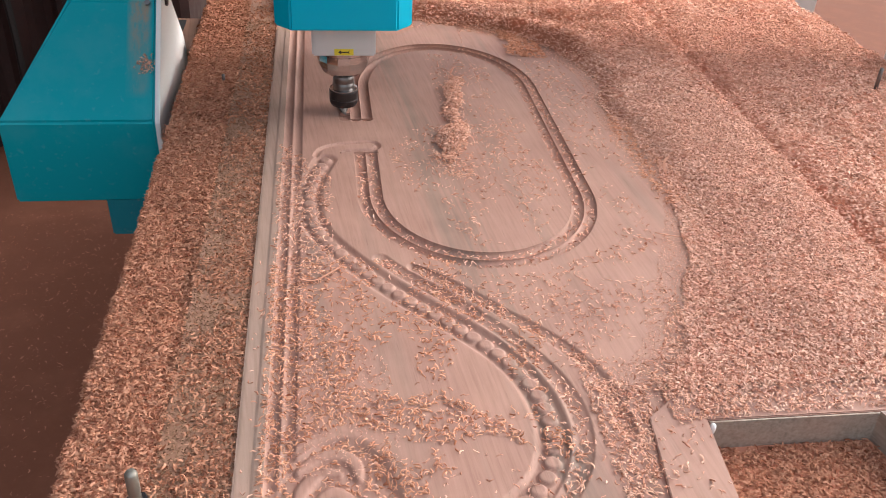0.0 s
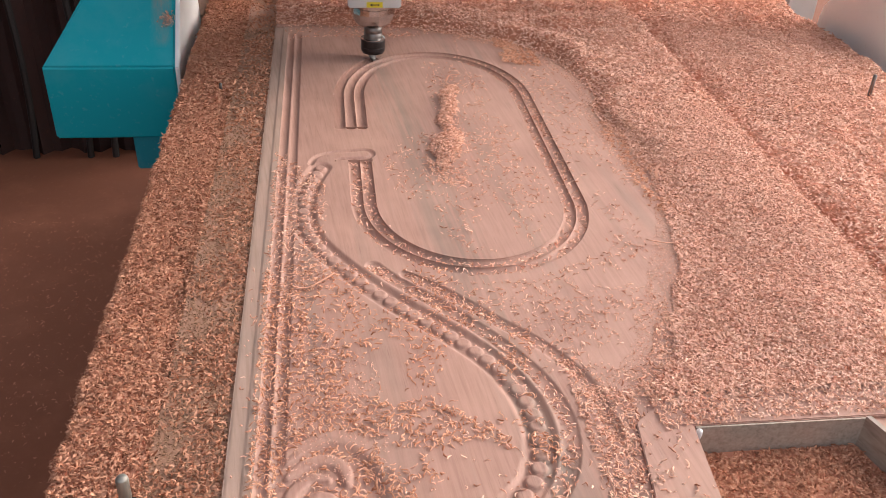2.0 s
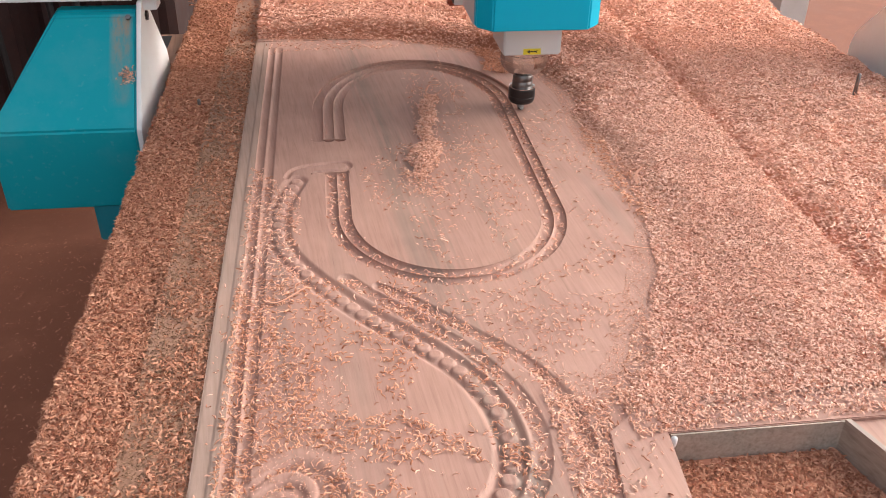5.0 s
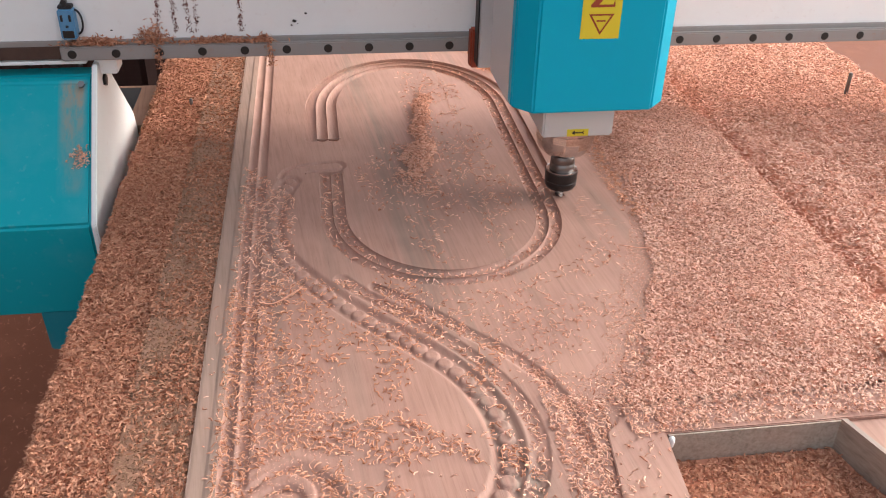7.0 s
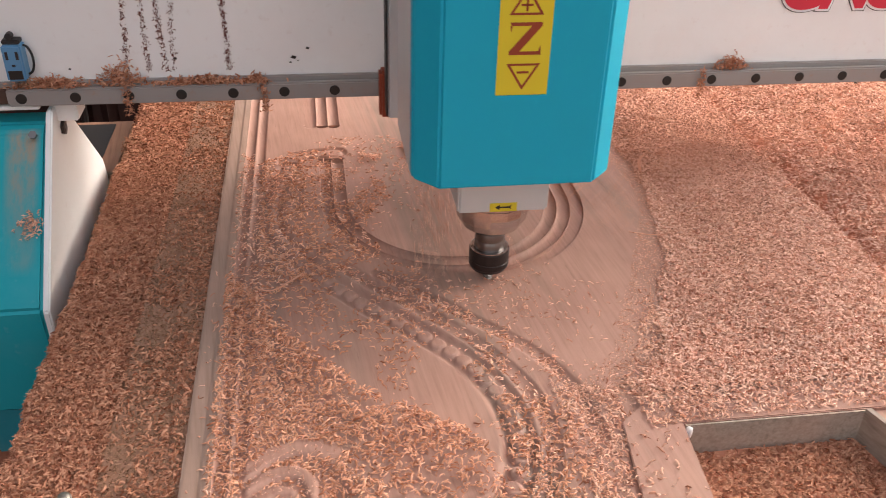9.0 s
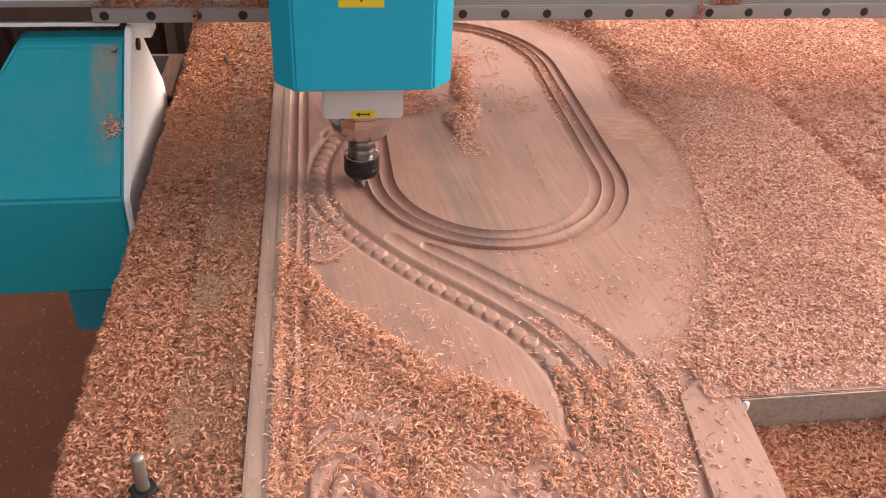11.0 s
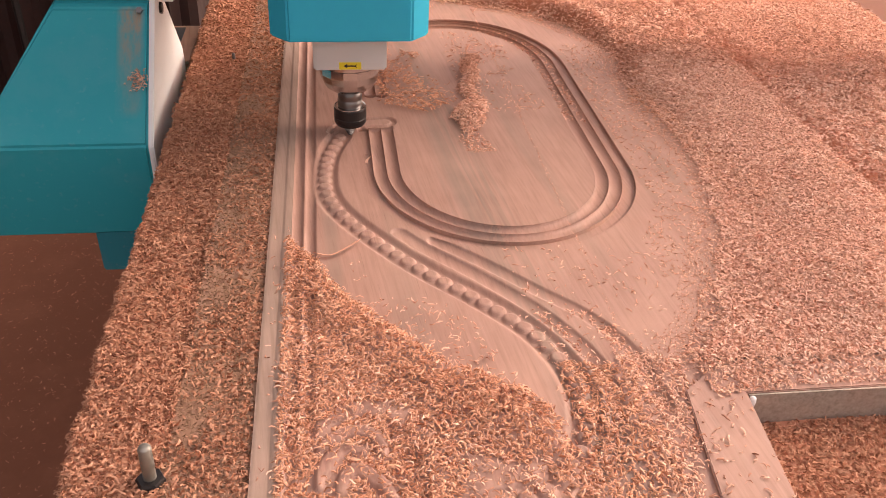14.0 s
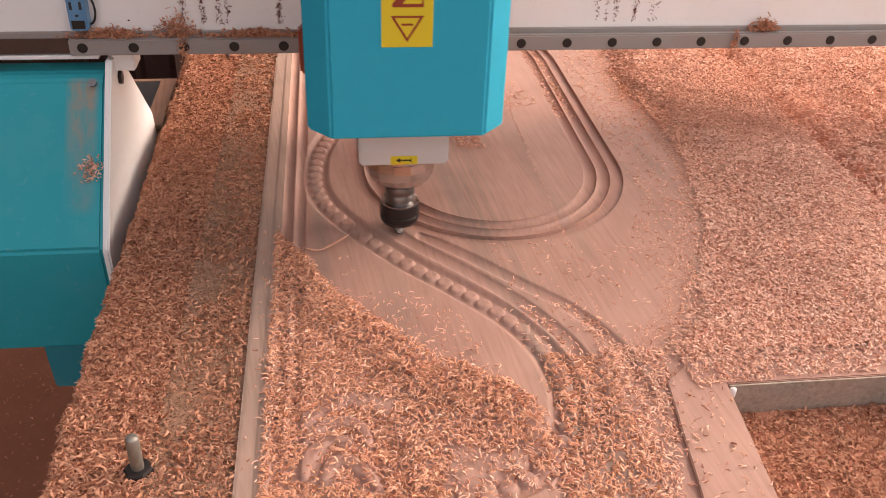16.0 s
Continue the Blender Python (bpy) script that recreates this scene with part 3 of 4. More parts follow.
tagged(drift2, "drift of reddish wood chips along the table edge", "wood chips", kind="stuff")


def scatter(x0, x1, y0, y1, per_m2, seed, where=None):
    r = np.random.default_rng(seed)
    n = int((x1 - x0) * (y1 - y0) * per_m2)
    x, y = r.uniform(x0, x1, n), r.uniform(y0, y1, n)
    if where is not None:
        k = where(x, y)
        x, y = x[k], y[k]
    return x, y


def loose(name, x, y, z, size, seed, label, thick=False, mat=CHIPS):
    ob = chip_mesh(name, np.stack([x, y, z], -1), size, mat, seed, thick=thick)
    return tagged(ob, label, "wood chips", kind="stuff")


rr = np.random.default_rng(5)
bare = lambda x, y: in_drift(x, y) & (rr.uniform(0, 1, len(x)) > np.maximum(0.35 * smooth(x, 0.766, 0.774) * smooth(-x, -0.788, -0.786), 0.6 * smooth(-y, 0.255, 0.285) * (x < 0.72) + (y < -0.312) * (x < 0.72)))
x, y = scatter(0.3, 0.79, -0.46, 0.45, 330000, 21, bare)
loose("chips_on_drift", x, y, np.maximum(pile_z(x, y), 0.0012 * (x < 0.786)) + rr.uniform(-0.001, 0.0015, len(x)), 0.0066, 22, "curled reddish wood chips lying thick on the drift", mat=DUSTYCHIPS)
x, y = scatter(0.79, 1.255, -0.2, 0.45, 110000, 29, bare)
loose("chips_on_drift", x, y, pile_z(x, y) + rr.uniform(-0.001, 0.002, len(x)), 0.009, 30, "curled reddish wood chips lying thick on the table", mat=DUSTYCHIPS)
x, y = scatter(0.0, 1.255, 0.45, 0.95, 120000, 23, bare)
loose("chips_on_drift", x, y, pile_z(x, y) + rr.uniform(-0.001, 0.003, len(x)), 0.0092, 24, "curled reddish wood chips lying thick on the drift", mat=DUSTYCHIPS)
x, y = scatter(0.0, 1.255, 0.95, 1.85, 52000, 19, bare)
loose("chips_on_drift", x, y, pile_z(x, y) + rr.uniform(-0.001, 0.004, len(x)), 0.0115, 20, "curled reddish wood chips lying thick on the drift", mat=DUSTYCHIPS)
thin = lambda x, y: rr.uniform(0, 1, len(x)) > smooth(x - strip_edge(y), -0.003, 0.002) * np.clip(0.8 - 0.25 * waves(x * 1.5, y * 1.5, 77) - 0.2 * smooth(x - strip_edge(y), 0.0, 0.05), 0.25, 0.95)
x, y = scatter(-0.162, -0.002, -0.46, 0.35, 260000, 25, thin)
loose("chips_by_table_edge", x, y, left_z(x, y) + rr.uniform(-0.001, 0.0025, len(x)), 0.0074, 26, "curled reddish wood chips along the table edge", mat=DIMREDCHIPS)
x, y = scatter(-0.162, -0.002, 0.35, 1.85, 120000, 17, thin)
loose("chips_by_table_edge", x, y, left_z(x, y) + rr.uniform(-0.001, 0.003, len(x)), 0.009, 18, "curled reddish wood chips along the table edge", mat=DIMREDCHIPS)
x, y = scatter(-0.09, -0.002, -0.46, 0.9, 210000, 13, lambda x, y: x > strip_edge(y) - 0.003)
loose("chip_crumbs", x, y, left_z(x, y) + rr.uniform(-0.0015, 0.0008, len(x)), 0.0042, 14, "fine trodden wood crumbs on the strip beside the panel", mat=DUSTCRUMBS)
x, y = scatter(-1.3, -0.17, -0.5, 1.6, 1500, 15)
loose("chips_on_floor", x, y, np.full(len(x), FLOOR_Z + 0.001), 0.009, 16, "wood chips strewn over the floor", mat=CHIPBED)

# chips in the opening, in the darker red chip colour
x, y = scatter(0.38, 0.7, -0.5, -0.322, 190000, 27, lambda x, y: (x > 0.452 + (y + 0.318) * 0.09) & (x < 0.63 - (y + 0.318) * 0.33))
loose("chips_in_opening", x, y, -0.034 + 0.003 * waves(x, y, 8), 0.007, 28, "reddish wood chips heaped inside the opening", mat=DIMREDCHIPS)
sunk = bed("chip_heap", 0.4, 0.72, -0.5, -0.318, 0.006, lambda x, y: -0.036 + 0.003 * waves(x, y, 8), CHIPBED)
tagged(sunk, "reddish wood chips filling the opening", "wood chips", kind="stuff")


# ---- loose chips on the carved face ----
def clumpy(x, y, seed, lo, hi):
    return smooth(waves(x, y, seed) + 0.5 * waves(x * 2.3, y * 2.3, seed + 1), lo, hi)


def on_face(name, x0, x1, y0, y1, per_m2, seed, weight, label, lift=0.0, size=0.0066, mat=CHIPS):
    """Loose chips on the carved face, thicker where weight is high."""
    r = np.random.default_rng(seed)
    x, y = scatter(x0, x1, y0, y1, per_m2, seed, lambda x, y: r.uniform(0, 1, len(x)) < weight(x, y))
    top = lift(x, y) if callable(lift) else lift
    return loose(name, x, y, relief(x, y) + 0.0004 + top * r.uniform(0, 1, len(x)) ** 0.6, size, seed + 1, label, True, mat)


def bunches(count, key, name, x0, x1, y0, y1, per_m2, seed, weight, label, lift=0.0, size=0.0066, mat=CHIPS):
    """The same in several bunches, in the order of key."""
    r = np.random.default_rng(seed)
    x, y = scatter(x0, x1, y0, y1, per_m2, seed, lambda x, y: r.uniform(0, 1, len(x)) < weight(x, y))
    top = lift(x, y) if callable(lift) else lift
    z = relief(x, y) + 0.0004 + top * r.uniform(0, 1, len(x)) ** 0.6
    k = key(x, y) + r.normal(0, 0.015, len(x))
    cut = np.quantile(k, np.linspace(0, 1, count + 1))
    out = []
    for i in range(count):
        m = (k >= cut[i]) & (k <= cut[i + 1])
        out.append((loose(name, x[m], y[m], z[m], size, seed + 100 + i, label, True, mat), float(x[m].mean()), float(y[m].mean())))
    return out


def band(a, lo, hi, soft=0.02):
    return smooth(a, lo - soft, lo + soft) * smooth(-a, -hi - soft, -hi + soft)


def in_edge(x, y):
    return x < edge_x(y) + 0.01


def past_pile(x, y):
    """How far a place lies inside the pile that gathers at the near end."""
    return np.interp(x, (0.02, 0.028, 0.057, 0.079, 0.114, 0.146, 0.177, 0.224, 0.249, 0.265, 0.28),
                     (0.0, -0.026, -0.066, -0.112, -0.155, -0.206, -0.238, -0.263, -0.279, -0.305, -0.36)) + 0.007 * waves(x, y, 91) - y


leaf_lines = np.concatenate([resample(s, 0.004) for s in SCROLL])


def off_leaf(x, y):
    """Few chips lie on the scroll's round leaves."""
    d = np.full(len(x), 9.0)
    for px, py in leaf_lines:
        d = np.minimum(d, np.hypot(x - px, y - py))
    return 0.08 + 0.92 * smooth(d, 0.0065, 0.0095)


# stays all the time: the heap at the near left end and a thin sprinkle elsewhere
low_left = on_face("loose_chips", 0.02, 0.37, -0.46, 0.0, 52000, 31,
                   lambda x, y: np.clip(0.25 + 0.6 * clumpy(x, y, 40, -1.2, 0.9) * smooth(-y, 0.1, 0.22) + 0.8 * band(x, 0.024, 0.06, 0.01), 0, 1) * np.where(x < 0.285, smooth(past_pile(x, y), -0.004, 0.012), smooth(-y, 0.2, 0.26)) * off_leaf(x, y)
                   * (1 - 0.75 * np.clip(band(x, 0.14, 0.26, 0.04) * band(y, -0.24, -0.1, 0.04), 0, 1)),
                   "scattered curled wood chips on the near part of the panel", 0.0, 0.007, FRESHCHIPS)
rim = on_face("loose_chips", 0.34, 0.47, -0.46, -0.2, 110000, 33, lambda x, y: (0.15 + 0.85 * smooth(-y, 0.235, 0.29)) * (x < 0.402 - (y + 0.3) * -0.25) * (x > 0.345),
              "wood chips gathered against the raised frame")
edge_trail = on_face("loose_chips", 0.3, 0.62, -0.27, 0.88, 90000, 35, lambda x, y: 0.6 * band(x - edge_x(y), -0.035, 0.01, 0.012) * in_edge(x, y),
                     "wood chips trailing from the drift's edge")
crumbs = on_face("chip_crumbs", 0.36, 0.66, -0.28, 0.88, 130000, 61, lambda x, y: smooth(x - edge_x(y), -0.11, 0.0) ** 2 * 0.8 * in_edge(x, y) + 0.012 + 0.07 * (x > 0.44), "fine wood crumbs and dust at the drift's edge", 0.0, 0.0028)
crumbs2 = on_face("chip_crumbs", 0.02, 0.28, -0.36, 0.03, 60000, 63, lambda x, y: 0.5 * smooth(past_pile(x, y), -0.04, 0.02) ** 2, "fine wood crumbs and dust on the panel", 0.0, 0.003)
sprinkle = on_face("loose_chips", 0.005, 0.6, -0.45, 0.9, 5500, 37, lambda x, y: in_edge(x, y) * (0.1 + 0.9 * smooth(-y, -0.02, 0.12)) * np.where(x < 0.27, past_pile(x, y) > 0, 1) * off_leaf(x, y), "stray wood chips and dust on the panel")
def heap_line(y):
    """The steep side of the heap inside the ring."""
    return np.interp(y, (0.15, 0.25, 0.31, 0.36, 0.44, 0.52, 0.6), (0.262, 0.266, 0.257, 0.279, 0.286, 0.297, 0.316)) + 0.004 * np.sin(71 * y)


def heap_top(x, y):
    d = x - heap_line(y)
    crest = np.interp(y, (0.24, 0.28, 0.32, 0.37, 0.45, 0.54, 0.59), (0.0, 0.5, 1.0, 0.6, 0.7, 1.0, 0.0))
    wide = np.interp(y, (0.22, 0.28, 0.33, 0.39, 0.45, 0.53, 0.6), (0.002, 0.02, 0.034, 0.014, 0.016, 0.022, 0.0))
    return crest * (0.75 + 0.25 * waves(x * 1.5, y * 1.5, 95)) * smooth(d, -0.006, 0.012) * np.exp(-(np.maximum(d - wide, 0) / 0.02) ** 2)


mid_heap = on_face("chip_heap", 0.24, 0.4, 0.22, 0.62, 190000, 39, lambda x, y: np.clip(1.4 * heap_top(x, y), 0, 1) * (0.35 + 0.65 * clumpy(x, y, 60, -0.9, 0.3)),
                   "small heap of curled wood chips inside the carved ring", lambda x, y: 0.024 * heap_top(x, y), 0.0076)
heap_apron = on_face("loose_chips", 0.25, 0.43, 0.2, 0.7, 52000, 40, lambda x, y: 0.9 * smooth(x - heap_line(y), -0.006, 0.004) * np.exp(-(np.maximum(x - heap_line(y) - 0.01, 0) / 0.03) ** 2) * clumpy(x, y, 61, -1.0, 0.6) * smooth(-y, -0.62, -0.57),
                     "loose wood chips spread beside the heap")
ring_chips = on_face("loose_chips", 0.28, 0.43, 0.33, 0.69, 13000, 41, lambda x, y: clumpy(x, y, 62, -1.6, 0.8) * smooth(-np.hypot((x - 0.3) / 0.128, (y - 0.45) / 0.26), -1.0, -0.9),
                     "stray wood chips inside the carved ring")
top_trail = on_face("loose_chips", 0.02, 0.5, 0.66, 0.92, 14000, 42, lambda x, y: smooth(y - 0.25 * np.abs(x - 0.25), 0.76, 0.9), "wood chips at the far end of the panel")

# swept about by the cutter's air while it goes round
swept_right = bunches(6, lambda x, y: -y, "swept_chips", 0.44, 0.6, 0.08, 0.66, 14000, 43, lambda x, y: clumpy(x, y, 64, -1.6, 0.9) * in_edge(x, y) * (x > 0.45), "loose wood chips swept aside by the cutter")
swept_low = bunches(6, lambda x, y: -x + 0.3 * y, "swept_chips", 0.2, 0.56, -0.24, 0.12, 17000, 45, lambda x, y: clumpy(x, y, 66, -1.6, 0.9) * in_edge(x, y) * smooth(x + 0.9 * y, 0.14, 0.18) * (np.hypot((x - 0.3) / 0.19, (y - 0.15) / 0.2) > 1), "loose wood chips swept aside by the cutter")
swept_ring = bunches(5, lambda x, y: -x + 0.2 * y, "swept_chips", 0.18, 0.435, 0.01, 0.38, 15000, 47, lambda x, y: clumpy(x, y, 68, -1.4, 0.8) * smooth(-np.hypot((x - 0.3) / 0.13, (y - 0.2) / 0.2), -1.0, -0.9) * smooth(x + 0.3 * y, 0.24, 0.3), "loose wood chips swept aside by the cutter")
swept_heap = on_face("chip_heap", 0.25, 0.34, 0.14, 0.29, 110000, 49, lambda x, y: clumpy(x, y, 70, -0.3, 0.6) * np.exp(-((x - 0.29) / 0.024) ** 2) * band(y, 0.16, 0.275, 0.03), "tail of the chip heap inside the carved ring", 0.005)
ring_groove = []
for k, off in enumerate((0.009, 0.027)):
    line = resample(oval(off), 0.0022)
    r = np.random.default_rng(80 + k)
    w = (line[:, 1] < 0.34) | (line[:, 0] > 0.35)
    line = line[w & (r.uniform(0, 1, len(line)) < 0.8)] + r.normal(0, 0.004, (int((w & (np.random.default_rng(80 + k).uniform(0, 1, len(line)) < 0.8)).sum()), 2))
    near_part = line[(line[:, 1] < 0.3)]
    far_part = line[(line[:, 1] >= 0.3)]
    ring_groove.append(loose("chips_in_groove", near_part[:, 0], near_part[:, 1], relief(near_part[:, 0], near_part[:, 1]) + 0.0005, 0.008, 82 + k, "wood chips lying in the carved grooves"))
    loose("chips_in_groove", far_part[:, 0], far_part[:, 1], relief(far_part[:, 0], far_part[:, 1]) + 0.0005, 0.007, 84 + k, "wood chips lying in the carved grooves")
bead_chips = bunches(4, lambda x, y: y, "swept_chips", 0.02, 0.17, -0.06, 0.31, 42000, 51, lambda x, y: np.clip(0.12 + 0.8 * band(x, 0.026, 0.056, 0.008) * smooth(-y, -0.29, -0.25) + 0.55 * band(x, 0.06, 0.1, 0.02) * smooth(-y, -0.27, -0.2), 0, 1), "loose wood chips over the beads and edge moulding")
late_chips = bunches(10, lambda x, y: np.sin(x * 9137.0 + y * 5171.0), "swept_chips", 0.02, 0.36, -0.46, 0.0, 105000, 53,
                     lambda x, y: np.where(x < 0.285, smooth(past_pile(x, y) + 0.008 * waves(x * 2.5, y * 2.5, 92), -0.006, 0.03), smooth(-y, 0.21, 0.27)) * (0.3 + 0.3 * (x > 0.285) + (0.7 - 0.3 * (x > 0.285)) * np.clip(clumpy(x, y, 74, -1.0, 0.2) + 0.9 * smooth(-past_pile(x, y), -0.09, -0.05), 0, 1)) * (0.45 + 0.55 * smooth(-past_pile(x, y), -0.16, -0.08)) * off_leaf(x, y) * (0.25 + 0.75 * smooth(x, 0.022, 0.03)),
                     "thick loose wood chips blown over the near part of the panel", lambda x, y: 0.009 * smooth(past_pile(x, y), 0.0, 0.03) * smooth(-past_pile(x, y), -0.12, -0.06) * (x < 0.27), 0.0074, FRESHCHIPS)
late_speckle = bunches(4, lambda x, y: y, "chip_crumbs", 0.44, 0.6, -0.12, 0.62, 26000, 151, lambda x, y: in_edge(x, y) * (0.25 + 0.75 * smooth(x - edge_x(y), -0.13, -0.01)) * (x > 0.485 - 0.5 * np.maximum(0.05 - y, 0)), "wood crumbs drifting back over the swept panel", 0.0, 0.0052)

blown = bunches(5, lambda x, y: x + 0.5 * y, "swept_chips", 0.05, 0.27, -0.06, 0.33, 52000, 57, lambda x, y: np.clip(0.35 + 0.6 * clumpy(x, y, 78, -0.8, 0.4), 0, 1) * smooth(-np.hypot((x - 0.13) / 0.12, (y - 0.14) / 0.2), -1.0, -0.7), "loose wood chips blown over beads and ring", 0.0, 0.0072, FRESHCHIPS)
swept_mid = bunches(4, lambda x, y: -x - y, "swept_chips", 0.05, 0.33, -0.3, 0.0, 24000, 55, lambda x, y: clumpy(x, y, 76, -1.4, 0.8) * smooth(-past_pile(x, y), -0.006, 0.006), "loose wood chips swept aside by the cutter", 0.0, 0.007, FRESHCHIPS)

slot_far, slot_near = [], []
for k, (line, width) in enumerate(((BEADLINE, 0.011), (SLOT_A, 0.004), (SLOT_B, 0.004))):
    r = np.random.default_rng(120 + k)
    pts = resample(line, 0.0013)
    pts = pts[r.uniform(0, 1, len(pts)) < 0.8]
    pts = pts + r.normal(0, width, pts.shape)
    if k == 0:
        pts = pts[(relief(pts[:, 0], pts[:, 1]) < -0.0025) & (r.uniform(0, 1, len(pts)) < 0.75)]
    for group, pick in ((slot_far, pts[:, 1] > -0.17), (slot_near, pts[:, 1] <= -0.17)):
        q = pts[pick]
        group.append(loose("chips_in_groove", q[:, 0], q[:, 1], relief(q[:, 0], q[:, 1]) + 0.0005, 0.0068, 130 + k, "wood chips lying in the carved grooves", True))
x, y = scatter(0.375, 0.46, -0.46, -0.28, 9000, 141, lambda x, y: (x > 0.392 + (y + 0.31) * 0.14) & (x < 0.452 + (y + 0.317) * 0.09))
loose("loose_chips", x, y, np.full(len(x), 0.005), 0.0068, 142, "wood chips scattered on the raised frame", True)
x, y = scatter(0.42, 0.5, -0.317, -0.25, 90000, 143)
loose("loose_chips", x, y, np.full(len(x), 0.0055), 0.0062, 144, "wood chips smeared over the frame's corner", True)

# ---- gantry ----
gantry = thing("gantry", "white machine gantry beam with steel rail on teal side columns", "machine gantry")
beam = part("beam", box(-0.6, 1.66, 0.187, 0.36, 0.1575, 0.62, 0.003), WHITE, gantry, "white painted beam with brown resin drips")
part("rail_seat", box(-0.6, 1.5, 0.1815, 0.1868, 0.1565, 0.1835, 0.001), STEEL, gantry)
rail = part("rail", box(-0.222, 1.45, 0.172, 0.1812, 0.157, 0.1775, 0.0018), STEEL, gantry, "steel linear rail with bolt holes")
part("seat_end", box(-0.6, -0.2225, 0.1775, 0.1812, 0.1585, 0.1765, 0.0008), RUST, gantry, "dark dirty end of the rail seat")
part("lower_lip", box(-0.6, -0.19, 0.1765, 0.1865, 0.1512, 0.1562, 0.001), WHITE, gantry)
hole = lathe([(0.0062, 0.0), (0.0062, 0.001), (0.005, 0.0014)], 16)
hole_mesh = part("bolt_hole", hole, BLACKPRINT, rail)
hole_mesh.matrix_basis = pose(-0.206, 0.1724, 0.167, 90)
for k in range(1, 28):
    o = new("bolt_hole", hole_mesh.data)
    o.parent = rail
    o.matrix_basis = pose(-0.206 + 0.06 * k, 0.1724, 0.167, 90)
# drips of resin on the beam, as short runs of specks
RESIN = chip_material("brown_resin", (0.07, 0.018, 0.012), (0.11, 0.03, 0.018), (0.17, 0.055, 0.035))
rd = np.random.default_rng(7)
for x0, lean, dens in ((-0.085, 0.006, 90), (-0.061, 0.0, 80), (-0.042, -0.004, 90), (-0.032, 0.005, 60), (0.031, -0.002, 130), (0.433, 0.002, 40), (0.446, 0.0, 40), (0.458, 0.0, 40), (0.483, 0.001, 90), (0.505, 0.0, 25), (0.512, 0.002, 25)):
    n = dens * 4
    z = rd.uniform(0.19, 0.4, n)
    px = x0 + lean * (z - 0.2) / 0.1 + rd.normal(0, 0.0019, n)
    ob = chip_mesh("resin_drip", np.stack([px, np.zeros(n), z], -1), 0.0034, RESIN, 900 + int(x0 * 1000), gantry, 0.2)
    me = ob.data
    co = np.zeros(len(me.vertices) * 3, np.float32)
    me.vertices.foreach_get("co", co)
    co = co.reshape(-1, 3)
    dz = co[:, 1].copy()
    co[:, 2] += dz
    co[:, 1] = 0.1866 - np.abs(dz) * 0.05
    me.vertices.foreach_set("co", co.reshape(-1))
    tagged(ob, kind="stuff")
for mx, mz, w in ((a, b, c * 0.6) for a, b, c in ((0.124, 0.215, 0.004), (0.107, 0.204, 0.006), (0.103, 0.198, 0.003), (-0.15, 0.196, 0.003), (0.112, 0.2, 0.002), (-0.03, 0.206, 0.004))):
    part("paint_chip", prism([(mx - w, mz), (mx - w * 0.3, mz + w * 0.7), (mx + w, mz + w * 0.2), (mx + w * 0.4, mz - w * 0.6)], 0.1862, 0.1872, 'y'), BLACKPRINT, gantry)
# chips gathered on the rail
for cx, cw, ch in ((-0.095, 0.028, 0.024), (-0.17, 0.05, 0.009), (0.0, 0.06, 0.006), (0.66, 0.02, 0.016), (0.06, 0.015, 0.008)):
    n = int(cw * 15000)
    px = rd.normal(cx, cw * 0.45, n)
    pz = 0.178 + np.abs(rd.normal(0, 1, n)) * ch * 0.5 * np.exp(-((px - cx) / cw) ** 2)
    tagged(chip_mesh("chip_tuft", np.stack([px, rd.uniform(0.172, 0.186, n), pz], -1), 0.007, DIMREDCHIPS, 930 + int(cx * 100), gantry, 0.8), "tuft of wood chips caught on the rail", kind="stuff")
for cx in (-0.088, 0.62, 0.07):
    n = 110
    pz = rd.uniform(0.142, 0.182, n)
    tagged(chip_mesh("chip_tuft", np.stack([rd.normal(cx, 0.003, n), rd.uniform(0.169, 0.172, n), pz], -1), 0.006, DIMREDCHIPS, 950 + int(cx * 100), gantry, 0.9), kind="stuff")
